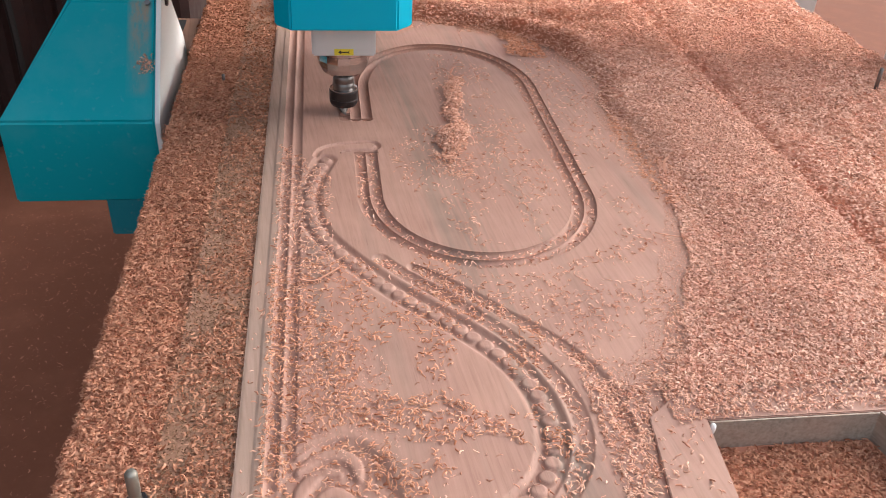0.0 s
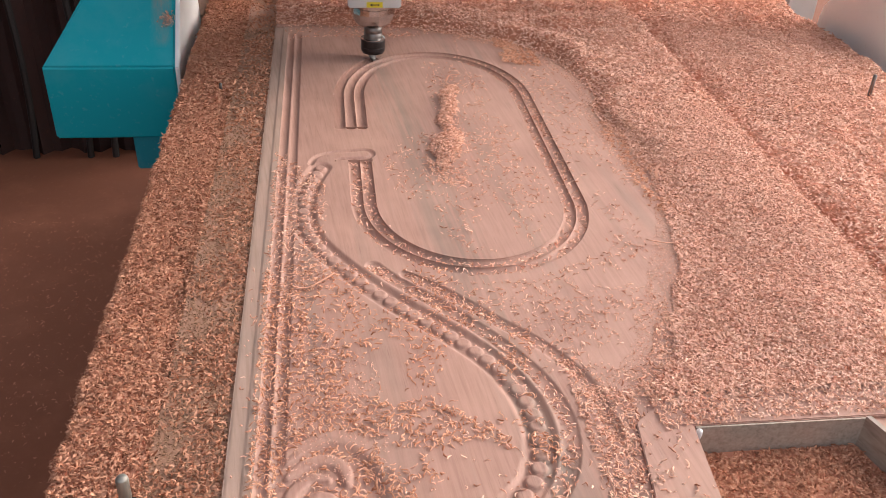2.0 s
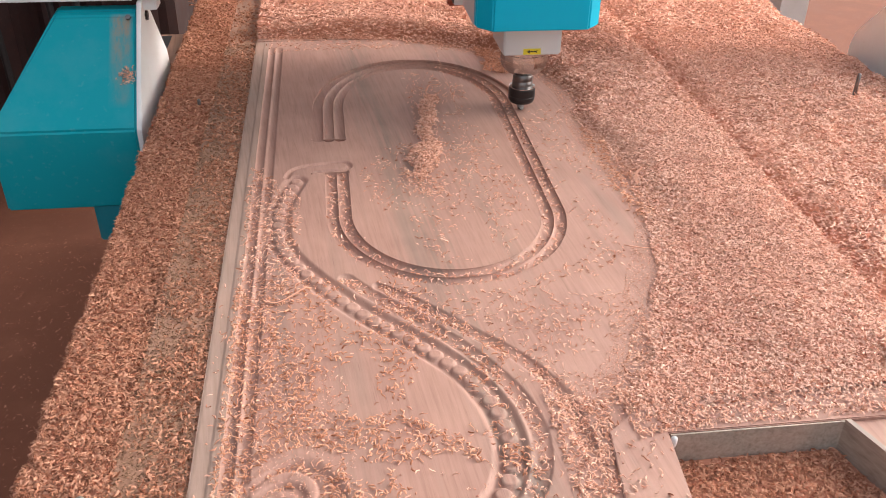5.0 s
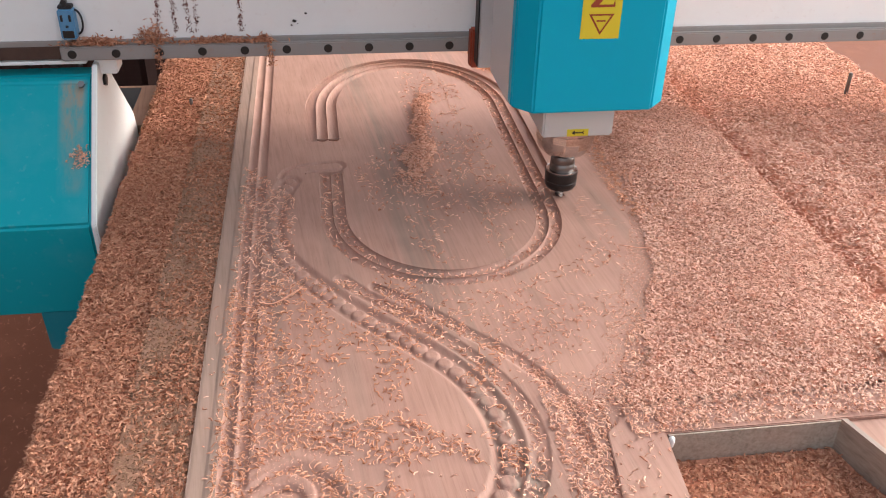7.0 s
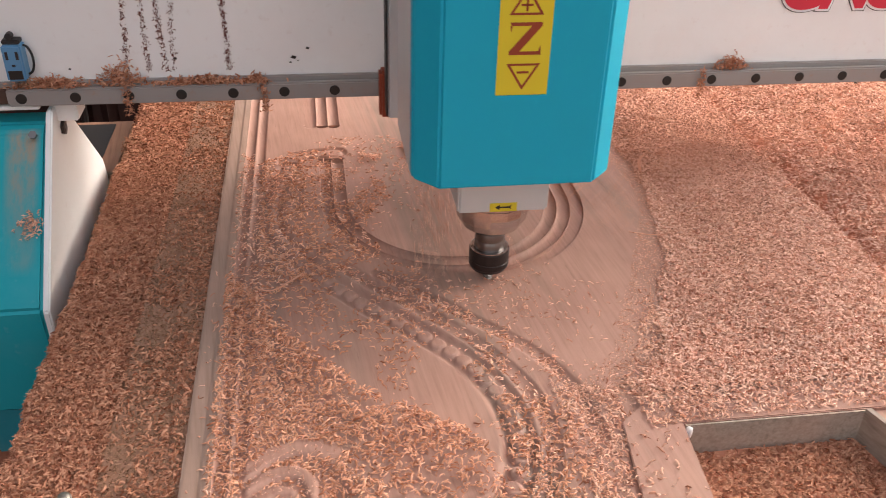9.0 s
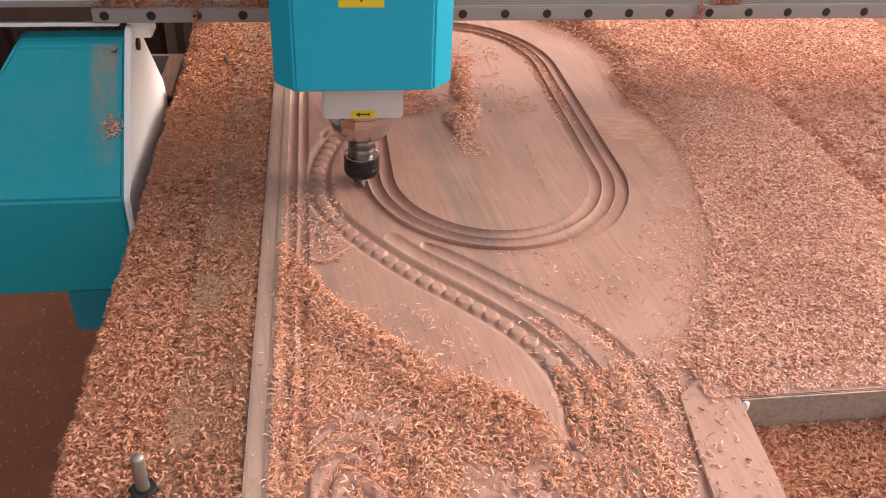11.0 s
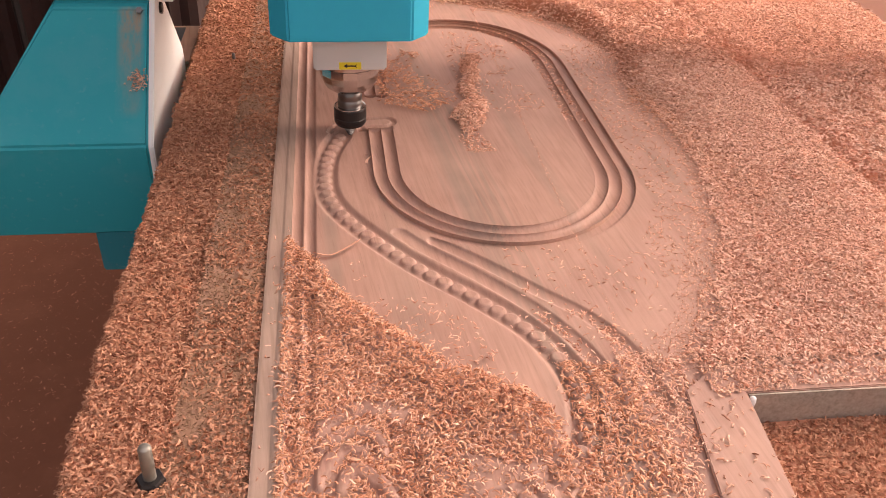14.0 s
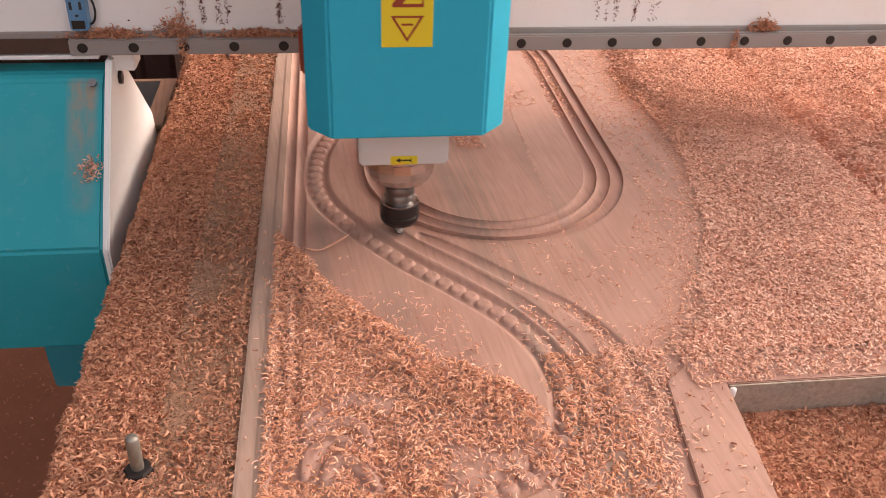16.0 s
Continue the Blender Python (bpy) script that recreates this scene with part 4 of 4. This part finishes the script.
# side columns
for side in (0, 1):
    fx = (lambda x: x) if side == 0 else (lambda x: 1.125 - x)
    bm = bmesh.new()
    inner, outer_low, outer_top = fx(-0.184), fx(-0.428), fx(-0.325)
    prof = [(0.022, -0.172), (0.012, -0.021), (0.166, 0.128), (0.18, 0.134), (0.215, 0.134), (0.345, -0.005), (0.35, -0.172)]
    va = [bm.verts.new((inner, y, z)) for y, z in prof]
    vb = [bm.verts.new((outer_top if z > 0 else outer_low, y, z)) for y, z in prof]
    bm.faces.new(va)
    bm.faces.new(vb[::-1])
    for i in range(len(prof)):
        j = (i + 1) % len(prof)
        bm.faces.new((va[i], va[j], vb[j], vb[i]))
    bmesh.ops.recalc_face_normals(bm, faces=bm.faces)
    bmesh.ops.bevel(bm, geom=bm.edges[:], offset=0.004, segments=2, affect='EDGES', clamp_overlap=True)
    column = part("column", bm, COLUMN, gantry, "teal sheet-metal side column dusted with chips")
    plate = part("side_plate", prism([(0.016, -0.19), (0.01, -0.022), (0.05, 0.02), (0.176, 0.15), (0.215, 0.15), (0.36, 0.0), (0.37, -0.03), (0.36, -0.19)], fx(-0.1838), fx(-0.176), 'x', 0.002), WHITE, gantry, "white side plate")
    part("plate_bolt", lathe([(0.009, 0.0), (0.009, 0.004), (0.005, 0.005)], 6), NUT, plate).matrix_basis = pose(fx(-0.176), 0.2, 0.118, 0, 90 if side == 0 else -90, 0)
    part("top_tab", box(min(fx(-0.183), fx(-0.152)), max(fx(-0.183), fx(-0.152)), 0.19, 0.23, 0.13, 0.157, 0.002), WHITE, gantry)
    part("bracket", prism([(0.03, -0.245), (0.024, -0.168), (0.3, -0.168), (0.3, -0.245)], fx(-0.284), fx(-0.2), 'x', 0.003), DARKTEALDUSTY, gantry, "teal lower bracket")
    part("bolt", lathe([(0.005, 0.0), (0.005, 0.003)], 6), COLLET, column).matrix_basis = pose(fx(-0.198), 0.158, 0.127, 45)
    if side:
        continue
    motor = part("motor", box(min(fx(-0.33), fx(-0.19)), max(fx(-0.33), fx(-0.19)), 0.45, 0.6, -0.16, -0.045, 0.012), BLACK, gantry, "dark finned drive motor")
    for k in range(7):
        z = -0.152 + 0.0165 * k
        part("fin", box(min(fx(-0.325), fx(-0.176)), max(fx(-0.325), fx(-0.176)), 0.41, 0.604, z, z + 0.006, 0.001), DUSTSTRIP, motor)
# scuffed patch of chips and dust on the sloping face
sl = rd.normal((-0.199, 0.45), (0.006, 0.04), (150, 2))
tuft = chip_mesh("chip_tuft", np.stack([sl[:, 0], 0.012 + 0.156 * sl[:, 1], -0.0185 + 0.15 * sl[:, 1]], -1)[np.abs(sl[:, 1] - 0.45) < 0.08], 0.006, CHIPS, 977, gantry, 0.4)
tagged(tuft, "chips stuck to the dusty column", kind="stuff")
# limit switch on the beam
switch = part("limit_switch", box(-0.214, -0.193, 0.166, 0.1865, 0.19, 0.232, 0.002), BLUE, gantry, "blue limit switch with black cable")
for sx in (-0.209, -0.198):
    part("slot", box(sx - 0.0015, sx + 0.0015, 0.1652, 0.167, 0.216, 0.225), BLACK, switch)
part("slot", box(-0.206, -0.201, 0.1652, 0.167, 0.207, 0.211, 0.0008), BLACK, switch)
part("rating_plate", box(-0.211, -0.196, 0.1652, 0.167, 0.193, 0.203), BLACKPRINT, switch)
part("lever", box(-0.213, -0.194, 0.17, 0.184, 0.232, 0.237, 0.001), BLACK, switch)
part("roller", lathe([(0.004, 0.0), (0.004, 0.008)], 14), BLACK, switch).matrix_basis = pose(-0.204, 0.178, 0.241, 90)


def tube(path, radius, seg=8):
    """A round bar along a smooth line."""
    bm = bmesh.new()
    pts = [Vector(p) for p in path]
    rings = []
    for i, p in enumerate(pts):
        d = (pts[min(i + 1, len(pts) - 1)] - pts[max(i - 1, 0)]).normalized()
        a = d.orthogonal().normalized() if i == 0 else (a - d * a.dot(d)).normalized()
        b = d.cross(a)
        rings.append([bm.verts.new(p + (a * math.cos(2 * math.pi * k / seg) + b * math.sin(2 * math.pi * k / seg)) * radius) for k in range(seg)])
    for r0, r1 in zip(rings, rings[1:]):
        for k in range(seg):
            bm.faces.new((r0[k], r0[(k + 1) % seg], r1[(k + 1) % seg], r1[k]))
    bm.faces.new(rings[0])
    bm.faces.new(rings[-1])
    return bm


part("cable", tube([(-0.193 + 0.008 * math.sin(a), 0.178, 0.212 - 0.017 * math.cos(a)) for a in np.linspace(0, math.pi, 14)], 0.0014), BLACK, switch)


def lettering(body, size, mat, parent, m, name="lettering", offset=0.0, shear=0.0, label=""):
    cu = bpy.data.curves.new(name, 'FONT')
    cu.body, cu.size, cu.extrude, cu.offset, cu.shear = body, size, 0.0003, offset, shear
    ob = new(name, cu)
    me = bpy.data.meshes.new_from_object(ob.evaluated_get(bpy.context.evaluated_depsgraph_get()))
    bpy.data.objects.remove(ob)
    me.materials.append(mat)
    made = new(name, me)
    made.parent = parent
    made.matrix_basis = m
    if label:
        made["label"] = label
    return made


for k, ch in enumerate("CNC"):
    for j, (mat, off) in enumerate(((BLACKPRINT, 0.0062), (WHITE, 0.0052), (RED, 0.0022))):
        lettering(ch, 0.088, mat, gantry, pose(0.706 + 0.0555 * k, 0.1866 - 0.0007 * j, 0.254, 90), "letter", off, 0.25, "red letter with a white rim" if j == 2 else "")

# ---- router head ----
head = thing("routing_machine", "teal router carriage with square spindle and black collet nut", "router")
front = [(-0.0995, -0.06), (-0.0995, -0.079), (-0.0765, -0.104), (0.0765, -0.104), (0.0995, -0.079), (0.0995, -0.06)]
part("cover", prism(front, 0.171, 0.6, 'z', 0.0025), TEAL, head, "glossy teal folded cover")
for sx in (-1, 1):
    part("cheek", box(min(sx * 0.097, sx * 0.0992), max(sx * 0.097, sx * 0.0992), -0.0595, 0.06, 0.168, 0.6, 0.0008), HOUSING, head, "bare grey side panel")
part("carriage_plate", box(-0.104, 0.104, 0.131, 0.15, 0.145, 0.6, 0.002), HOUSING, head)
part("edge_strip", box(-0.106, -0.1042, 0.128, 0.152, 0.15, 0.6), BLACK, head)
part("slide_back", box(-0.06, 0.06, 0.045, 0.13, 0.19, 0.6, 0.003), HOUSING, head)
for sx in (-0.112, 0.07):
    part("bearing_block", box(sx, sx + 0.045, 0.1505, 0.171, 0.138, 0.196, 0.003), PRINT, head, "rusty bearing block")
body = part("spindle_body", box(-0.048, 0.048, -0.055, 0.041, 0.115, 0.4, 0.0025), HOUSING, head, "grey square aluminium spindle body")
sticker = part("sticker", box(-0.0145, 0.0145, -0.0556, -0.0549, 0.1165, 0.1265, 0.0002), YELLOW, body, "yellow arrow sticker")
part("arrow", prism([(-0.009, 0.1215), (-0.004, 0.1245), (-0.004, 0.1224), (0.006, 0.1224), (0.009, 0.1245), (0.0075, 0.1215), (0.009, 0.1185), (0.006, 0.1206), (-0.004, 0.1206), (-0.004, 0.1185)], -0.0559, -0.0555, 'y'), BLACKPRINT, sticker)
nose = part("spindle_nose", lathe([(0.0395, 0.1148), (0.0412, 0.1135), (0.0412, 0.106), (0.0402, 0.1048), (0.0375, 0.1045)], 48), CHROME, head, "polished steel nose")
part("nose_cone", lathe([(0.0408, 0.1046), (0.0412, 0.094), (0.0392, 0.084), (0.0345, 0.075), (0.0295, 0.0702), (0.019, 0.0695)], 14), CHROME, nose, "faceted polished steel")
part("shaft", lathe([(0.017, 0.0692), (0.017, 0.054), (0.0165, 0.053), (0.0175, 0.052), (0.0175, 0.034)], 40), COLLET, head, "turned steel shaft", True)
nut = part("collet_nut", lathe([(0.0205, 0.042), (0.0225, 0.041), (0.0231, 0.039), (0.0231, 0.0265), (0.0224, 0.0257), (0.0231, 0.025), (0.0229, 0.019), (0.0205, 0.0145), (0.01, 0.0135)], 48), NUT, head, "black collet nut")
part("nut_rim", lathe([(0.0203, 0.0422), (0.0224, 0.0418), (0.0224, 0.0408)], 48), CHROME, nut)
bm = bmesh.new()
rings = []
for q in range(9):
    z, turn = 0.0145 - 0.0165 * q / 8, 1.9 * q / 8
    ring = []
    for k in range(16):
        a = 2 * math.pi * k / 16
        r = (0.0112 - 0.0052 * abs(math.sin(a)) ** 0.7) * (1.0 if q < 7 else 0.8)
        ring.append(bm.verts.new((r * math.cos(a + turn), r * math.sin(a + turn), z)))
    rings.append(ring)
for r0, r1 in zip(rings, rings[1:]):
    for k in range(16):
        bm.faces.new((r0[k], r0[(k + 1) % 16], r1[(k + 1) % 16], r1[k]))
bm.faces.new(rings[0])
bm.faces.new(rings[-1])
part("cutter", bm, COLLET, head, "fluted steel cutter")
plate = part("axis_label", box(-0.0265, 0.0215, -0.1046, -0.1038, 0.2655, 0.4, 0.0002), YELLOW, head, "yellow axis label with letter Z between triangles")
bm = bmesh.new()
zx, zz, zw, zh = -0.0165, 0.3035, 0.029, 0.0295
for poly in ([(0, zh), (zw, zh), (zw, zh - 0.0032), (0.001, zh - 0.0032)], [(zw, zh - 0.0032), (zw - 0.0095, zh - 0.0032), (0, 0.0032), (0.0095, 0.0032)],
             [(0, 0), (zw, 0), (zw, 0.0032), (0, 0.0032)], [(0, zh - 0.0032), (0.0022, zh - 0.0032), (0.0008, zh - 0.009)], [(zw, 0.0032), (zw - 0.0022, 0.0032), (zw - 0.0008, 0.009)]):
    bm.faces.new([bm.verts.new((zx + a, -0.1049, zz + b)) for a, b in poly])
part("letter", bm, PRINT, plate, "brown letter Z")


def tri_mark(z0, z1, up):
    c, h = -0.0025, 0.0155
    a = [(c - h, z0), (c + h, z0), (c, z1)] if up else [(c - h, z1), (c, z0), (c + h, z1)]
    mid = (sum(p[0] for p in a) / 3, sum(p[1] for p in a) / 3)
    b = [(mid[0] + (p[0] - mid[0]) * 0.76, mid[1] + (p[1] - mid[1]) * 0.76) for p in a]
    bm = bmesh.new()
    for i in range(3):
        j = (i + 1) % 3
        bm.faces.new([bm.verts.new((p[0], -0.1049, p[1])) for p in (a[i], a[j], b[j], b[i])])
    part("triangle", bm, PRINT, plate)


tri_mark(0.2705, 0.2955, False)
tri_mark(0.3395, 0.3645, True)
part("minus_sign", box(-0.008, 0.003, -0.1049, -0.1047, 0.2862, 0.2882), PRINT, plate)
part("plus_sign", box(-0.008, 0.003, -0.1049, -0.1047, 0.3472, 0.3492), PRINT, plate)
part("plus_sign", box(-0.0035, -0.0015, -0.1049, -0.1047, 0.3427, 0.3537), PRINT, plate)

# ---- pegs, bolt and loose strands ----
for name, px, py, pz, h, r in (("clamp_peg", -0.085, 0.585, -0.03, 0.034, 0.003), ("clamp_peg", 1.125, 0.545, TABLE_Z + 0.02, 0.06, 0.0036)):
    peg = thing(name, "thin steel clamp peg standing in the chips", "peg", "clamp pegs", (px, py, pz))
    part("pin", lathe([(r, 0), (r, h - 0.002), (r * 0.6, h)], 12), COLLET, peg, "", True)
bolt = thing("clamp_bolt", "steel clamp bolt with black nut standing in the chips", "bolt", at=(-0.0805, -0.371, -0.0235))
part("stud", lathe([(0.0055, 0.0), *[(0.0055 - 0.0007 * (k % 2), 0.02 + 0.0016 * k) for k in range(8)], (0.0055, 0.034), (0.0055, 0.056), (0.0045, 0.058)], 16), STUD, bolt, "threaded steel stud", True)
part("nut", lathe([(0.0115, 0.006), (0.0122, 0.008), (0.0122, 0.021), (0.0108, 0.0235)], 6), NUT, bolt, "black hexagon nut")
part("washer", lathe([(0.015, 0.003), (0.015, 0.006)], 24), NUT, bolt)


def strand(pts, width, label):
    line = spline(pts, 8)
    bm = bmesh.new()
    rows = []
    for i, p in enumerate(line):
        d = line[min(i + 1, len(line) - 1)] - line[max(i - 1, 0)]
        n = np.array((-d[1], d[0], 0)) / (np.hypot(d[0], d[1]) + 1e-9) * width / 2 * (1 if 2 < i < len(line) - 3 else 0.4)
        rows.append((bm.verts.new(p + n), bm.verts.new(p - n + np.array((0, 0, width * 0.4)))))
    for a, b in zip(rows, rows[1:]):
        bm.faces.new((a[0], b[0], b[1], a[1]))
    ob = part("wood_shaving", bm, CHIPS)
    mod = ob.modifiers.new("thick", 'SOLIDIFY')
    mod.thickness = 0.0006
    return tagged(ob, label, "wood shaving", "long shavings")


strand([(0.05, -0.047, 0.002), (0.07, -0.056, 0.003), (0.09, -0.045, 0.006), (0.105, -0.026, 0.004)], 0.004, "long curled shaving lying on the panel")
strand([(0.93, 0.473, -0.012), (0.965, 0.49, -0.004), (1.0, 0.481, -0.006), (1.02, 0.43, -0.009), (1.03, 0.39, -0.012)], 0.003, "long thin shaving on the chip drift")
strand([(0.515, 0.03, 0.004), (0.535, 0.018, 0.006), (0.553, 0.009, 0.01)], 0.0035, "dark splinter at the drift's edge")
strand([(0.585, 0.19, 0.004), (0.59, 0.215, 0.009), (0.603, 0.232, 0.012)], 0.004, "pale shaving on the drift's edge")
strand([(0.6, 0.47, 0.013), (0.63, 0.5, 0.018), (0.68, 0.515, 0.016)], 0.0035, "pale shaving on the drift's edge")
strand([(0.315, 0.58, 0.004), (0.325, 0.61, 0.006), (0.345, 0.62, 0.004)], 0.004, "pale shaving inside the carved ring")
strand([(0.86, 0.3, -0.01), (0.88, 0.28, -0.006), (0.91, 0.285, -0.009)], 0.0035, "shaving on the chip drift")

# ---- dark things behind the machine ----
stack = thing("covered_stack", "dark maroon cloth-covered stack beside the machine", "covered stack", at=(-1.25, 2.5, FLOOR_Z))
fold = []
for i in range(61):
    u = -0.75 + 1.65 * i / 60
    fold.append((u, -0.42 - 0.02 * math.sin(u * 40) - 0.014 * math.sin(u * 93 + 1)))
part("cover", prism(fold + [(0.9, 0.5), (-0.75, 0.5)], 0.0, 1.3, 'z'), MAROON, stack, "dark folded cover")
for k, (px, bend) in enumerate(((0.45, 0.08), (0.56, 0.05), (0.25, 0.1))):
    part("hose", tube([(px + bend * math.sin(a * 2.2), -0.47, 1.25 * (1 - a)) for a in np.linspace(0, 1, 18)], 0.012), BLACK, stack)
post = thing("timber_post", "pale weathered timber post beyond the machine", "post", at=(1.62, 2.35, FLOOR_Z))
part("shaft", prism([(-0.07, -0.06), (0.06, -0.07), (0.075, 0.05), (-0.055, 0.065)], 0.0, 2.9, 'z', 0.012), DUSTSTRIP, post, "rough sawn shaft")
part("brace", tube([(-0.06 - 0.12 * a, -0.02, 0.7 + 0.5 * a) for a in np.linspace(0, 1, 6)], 0.035, 10), GREYWOOD, post, "short knotty brace")

# ---- chips in the air ----
rf = random.Random(12)
flying = []
for k in range(64):
    t0 = rf.choice((0.25, 0.6, 0.9, 1.1, 1.2, 1.3, 1.6, 1.9, 2.1, 2.2, 2.3, 2.5, 2.7, 3.0, 3.2, 3.6, 6.2, 6.8, 7.1, 8.6, 9.0, 9.3, 10.4, 11.5, 14.2, 14.4, 14.6, 15.2, 15.4)) + rf.uniform(-0.15, 0.15)
    ob = chip_mesh("flying_chip", np.zeros((1, 3)), rf.uniform(0.01, 0.018), CHIPS, 500 + k)
    tagged(ob, "pale wood chip thrown off by the cutter", "wood chip", "thrown chips")
    flying.append((ob, t0, rf.uniform(-0.75, -0.28), rf.uniform(-0.25, 0.1), rf.uniform(0.04, 0.3), rf.uniform(0, 360)))


def where(t):
    ts = [r[0] for r in TOOL]
    return np.interp(t, ts, [r[1] for r in TOOL]), np.interp(t, ts, [r[2] for r in TOOL])


def slide(ob, steps):
    """A swept drift of chips: from, until, then how far it has gone by then."""
    rows = [(0.0, pose(0, 0, 0))]
    last = (0, 0, 0)
    for t0, t1, dx, dy, dz in steps:
        rows.append((t0, pose(*last)))
        last = (dx, dy, dz)
        rows.append((t1, pose(*last)))
    if rows[-1][0] < 16.0:
        rows.append((16.0, pose(*last)))
    walk(ob, rows)


def motions():
    walk(gantry, [(t, pose(0, y, 0)) for t, x, y in TOOL])
    walk(head, [(t, pose(x, y, 0)) for t, x, y in TOOL])
    # each length of the groove's floor goes down as the cutter passes over it
    ts = np.linspace(0.0, 12.2, 500)
    tx, ty = where(ts)
    at = 0
    for k, ob in enumerate(floor_pieces):
        mx, my = (CUT[k] + CUT[k + 1]) / 2
        reach = np.hypot(tx - mx, ty - my)
        reach[:at] = 9
        i = int(np.argmin(reach[at:at + 90])) + at
        if k < 2:
            walk(ob, [(0.0, pose(0, 0, -0.0056)), (16.0, pose(0, 0, -0.0056))])
            continue
        at = i
        t1 = max(0.2, float(ts[i]))
        walk(ob, [(0.0, pose(0, 0, 0)), (max(0.03, t1 - 0.1), pose(0, 0, 0)), (t1 + 0.1, pose(0, 0, -0.0056)), (16.0, pose(0, 0, -0.0056))])
    def passes(x, y, lo, hi):
        tt = np.linspace(lo, hi, 200)
        qx, qy = where(tt)
        return float(tt[int(np.argmin(np.hypot(qx - x, qy - y)))])

    for ob, x, y in swept_right:
        t = max(3.6, passes(x, y, 3.0, 8.0) - 0.25)
        slide(ob, [(t, t + 0.35, 0.14, -0.02, 0.012)])
    for ob, x, y in swept_low:
        t = passes(x, y, 6.9, 10.0)
        slide(ob, [(t, t + 0.4, 0.38, 0.0, 0.007)])
    for k, (ob, x, y) in enumerate(swept_ring):
        t = 7.3 + 0.3 * k
        slide(ob, [(t, t + 0.3, -0.1, -0.02, 0.001), (t + 1.6, t + 2.0, -0.17, -0.52, 0.003)])
    slide(swept_heap, [(8.3, 8.8, -0.06, 0.02, 0.001), (9.8, 10.3, -0.05, 0.31, 0.002)])
    for k, g in enumerate(ring_groove):
        slide(g, [(8.2 + 0.3 * k, 8.6 + 0.3 * k, 0.5, 0.05, 0.008)])
    for k, (ob, x, y) in enumerate(bead_chips):
        t = 11.6 - 0.45 * k
        slide(ob, [(t, t + 0.2, 0.25, 0.05, 0.03), (t + 0.2, t + 0.4, 0.55, 0.1, 0.008)])
    for k, (ob, x, y) in enumerate(swept_mid):
        t = 9.05 + 0.18 * k
        slide(ob, [(t, t + 0.35, -0.02, -0.28, 0.002)])
    for k, (ob, x, y) in enumerate(blown):
        t, away = 7.7 + 0.14 * k, 9.55 + 0.1 * (4 - k)
        # two of the bunches end beside the heap in the ring, the others on the drift
        end = (0.1, 0.37, 0.0045) if k < 2 else (0.5, 0.12, 0.004)
        walk(ob, [(0.0, pose(0.5, 0.12, 0.002)), (t, pose(0.5, 0.12, 0.002)), (t + 0.15, pose(0.25, 0.06, 0.03)), (t + 0.3, pose(0, 0, 0)), (away, pose(0, 0, 0)),
                  (away + 0.2, pose(end[0] / 2, end[1] / 2, 0.03)), (away + 0.4, pose(*end)), (16.0, pose(*end))])
    for k, (ob, x, y) in enumerate(late_speckle):
        t = 10.3 + 0.4 * k
        walk(ob, [(0.0, pose(0.16, 0.02, 0.005)), (t, pose(0.16, 0.02, 0.005)), (t + 0.2, pose(0.08, 0.01, 0.02)), (t + 0.4, pose(0, 0, 0)), (16.0, pose(0, 0, 0))])
    for k, g in enumerate(slot_far):
        slide(g, [(9.7 + 0.5 * k, 10.15 + 0.5 * k, 0.02, -0.32, 0.003)])
    for k, (ob, x, y) in enumerate(late_chips):
        t = 7.8 + 0.2 * k
        walk(ob, [(0.0, pose(0.8, 0.42, 0.003, 0, 0, 180)), (t, pose(0.8, 0.42, 0.003, 0, 0, 180)), (t + 0.1, pose(0.55, 0.3, 0.03, 0, 0, 120)),
                  (t + 0.2, pose(0.25, 0.15, 0.03, 0, 0, 60)), (t + 0.3, pose(0, 0, 0)), (16.0, pose(0, 0, 0))])
    for ob, t0, dx, dy, up, spin in flying:
        x, y = where(t0)
        rows = [(0.0, pose(x + 0.02, y + 0.01, -0.012, 0, 0, spin))]
        rows.append((max(0.05, t0 - 0.02), pose(x + 0.02, y + 0.01, -0.012, 0, 0, spin)))
        x1, y1 = min(x + dx, -0.25), y + dy
        for s in (0.25, 0.5, 0.75, 1.0):
            z = 0.0 + up * 4 * s * (1 - s) + s * s * (FLOOR_Z + 0.002)
            rows.append((t0 + 0.7 * s, pose(x + (x1 - x) * s, y + (y1 - y) * s, z, 80 * s, 60 * s, spin + 80 * s)))
        if rows[-1][0] < 15.9:
            rows.append((16.0, rows[-1][1]))
        walk(ob, rows)


motions()
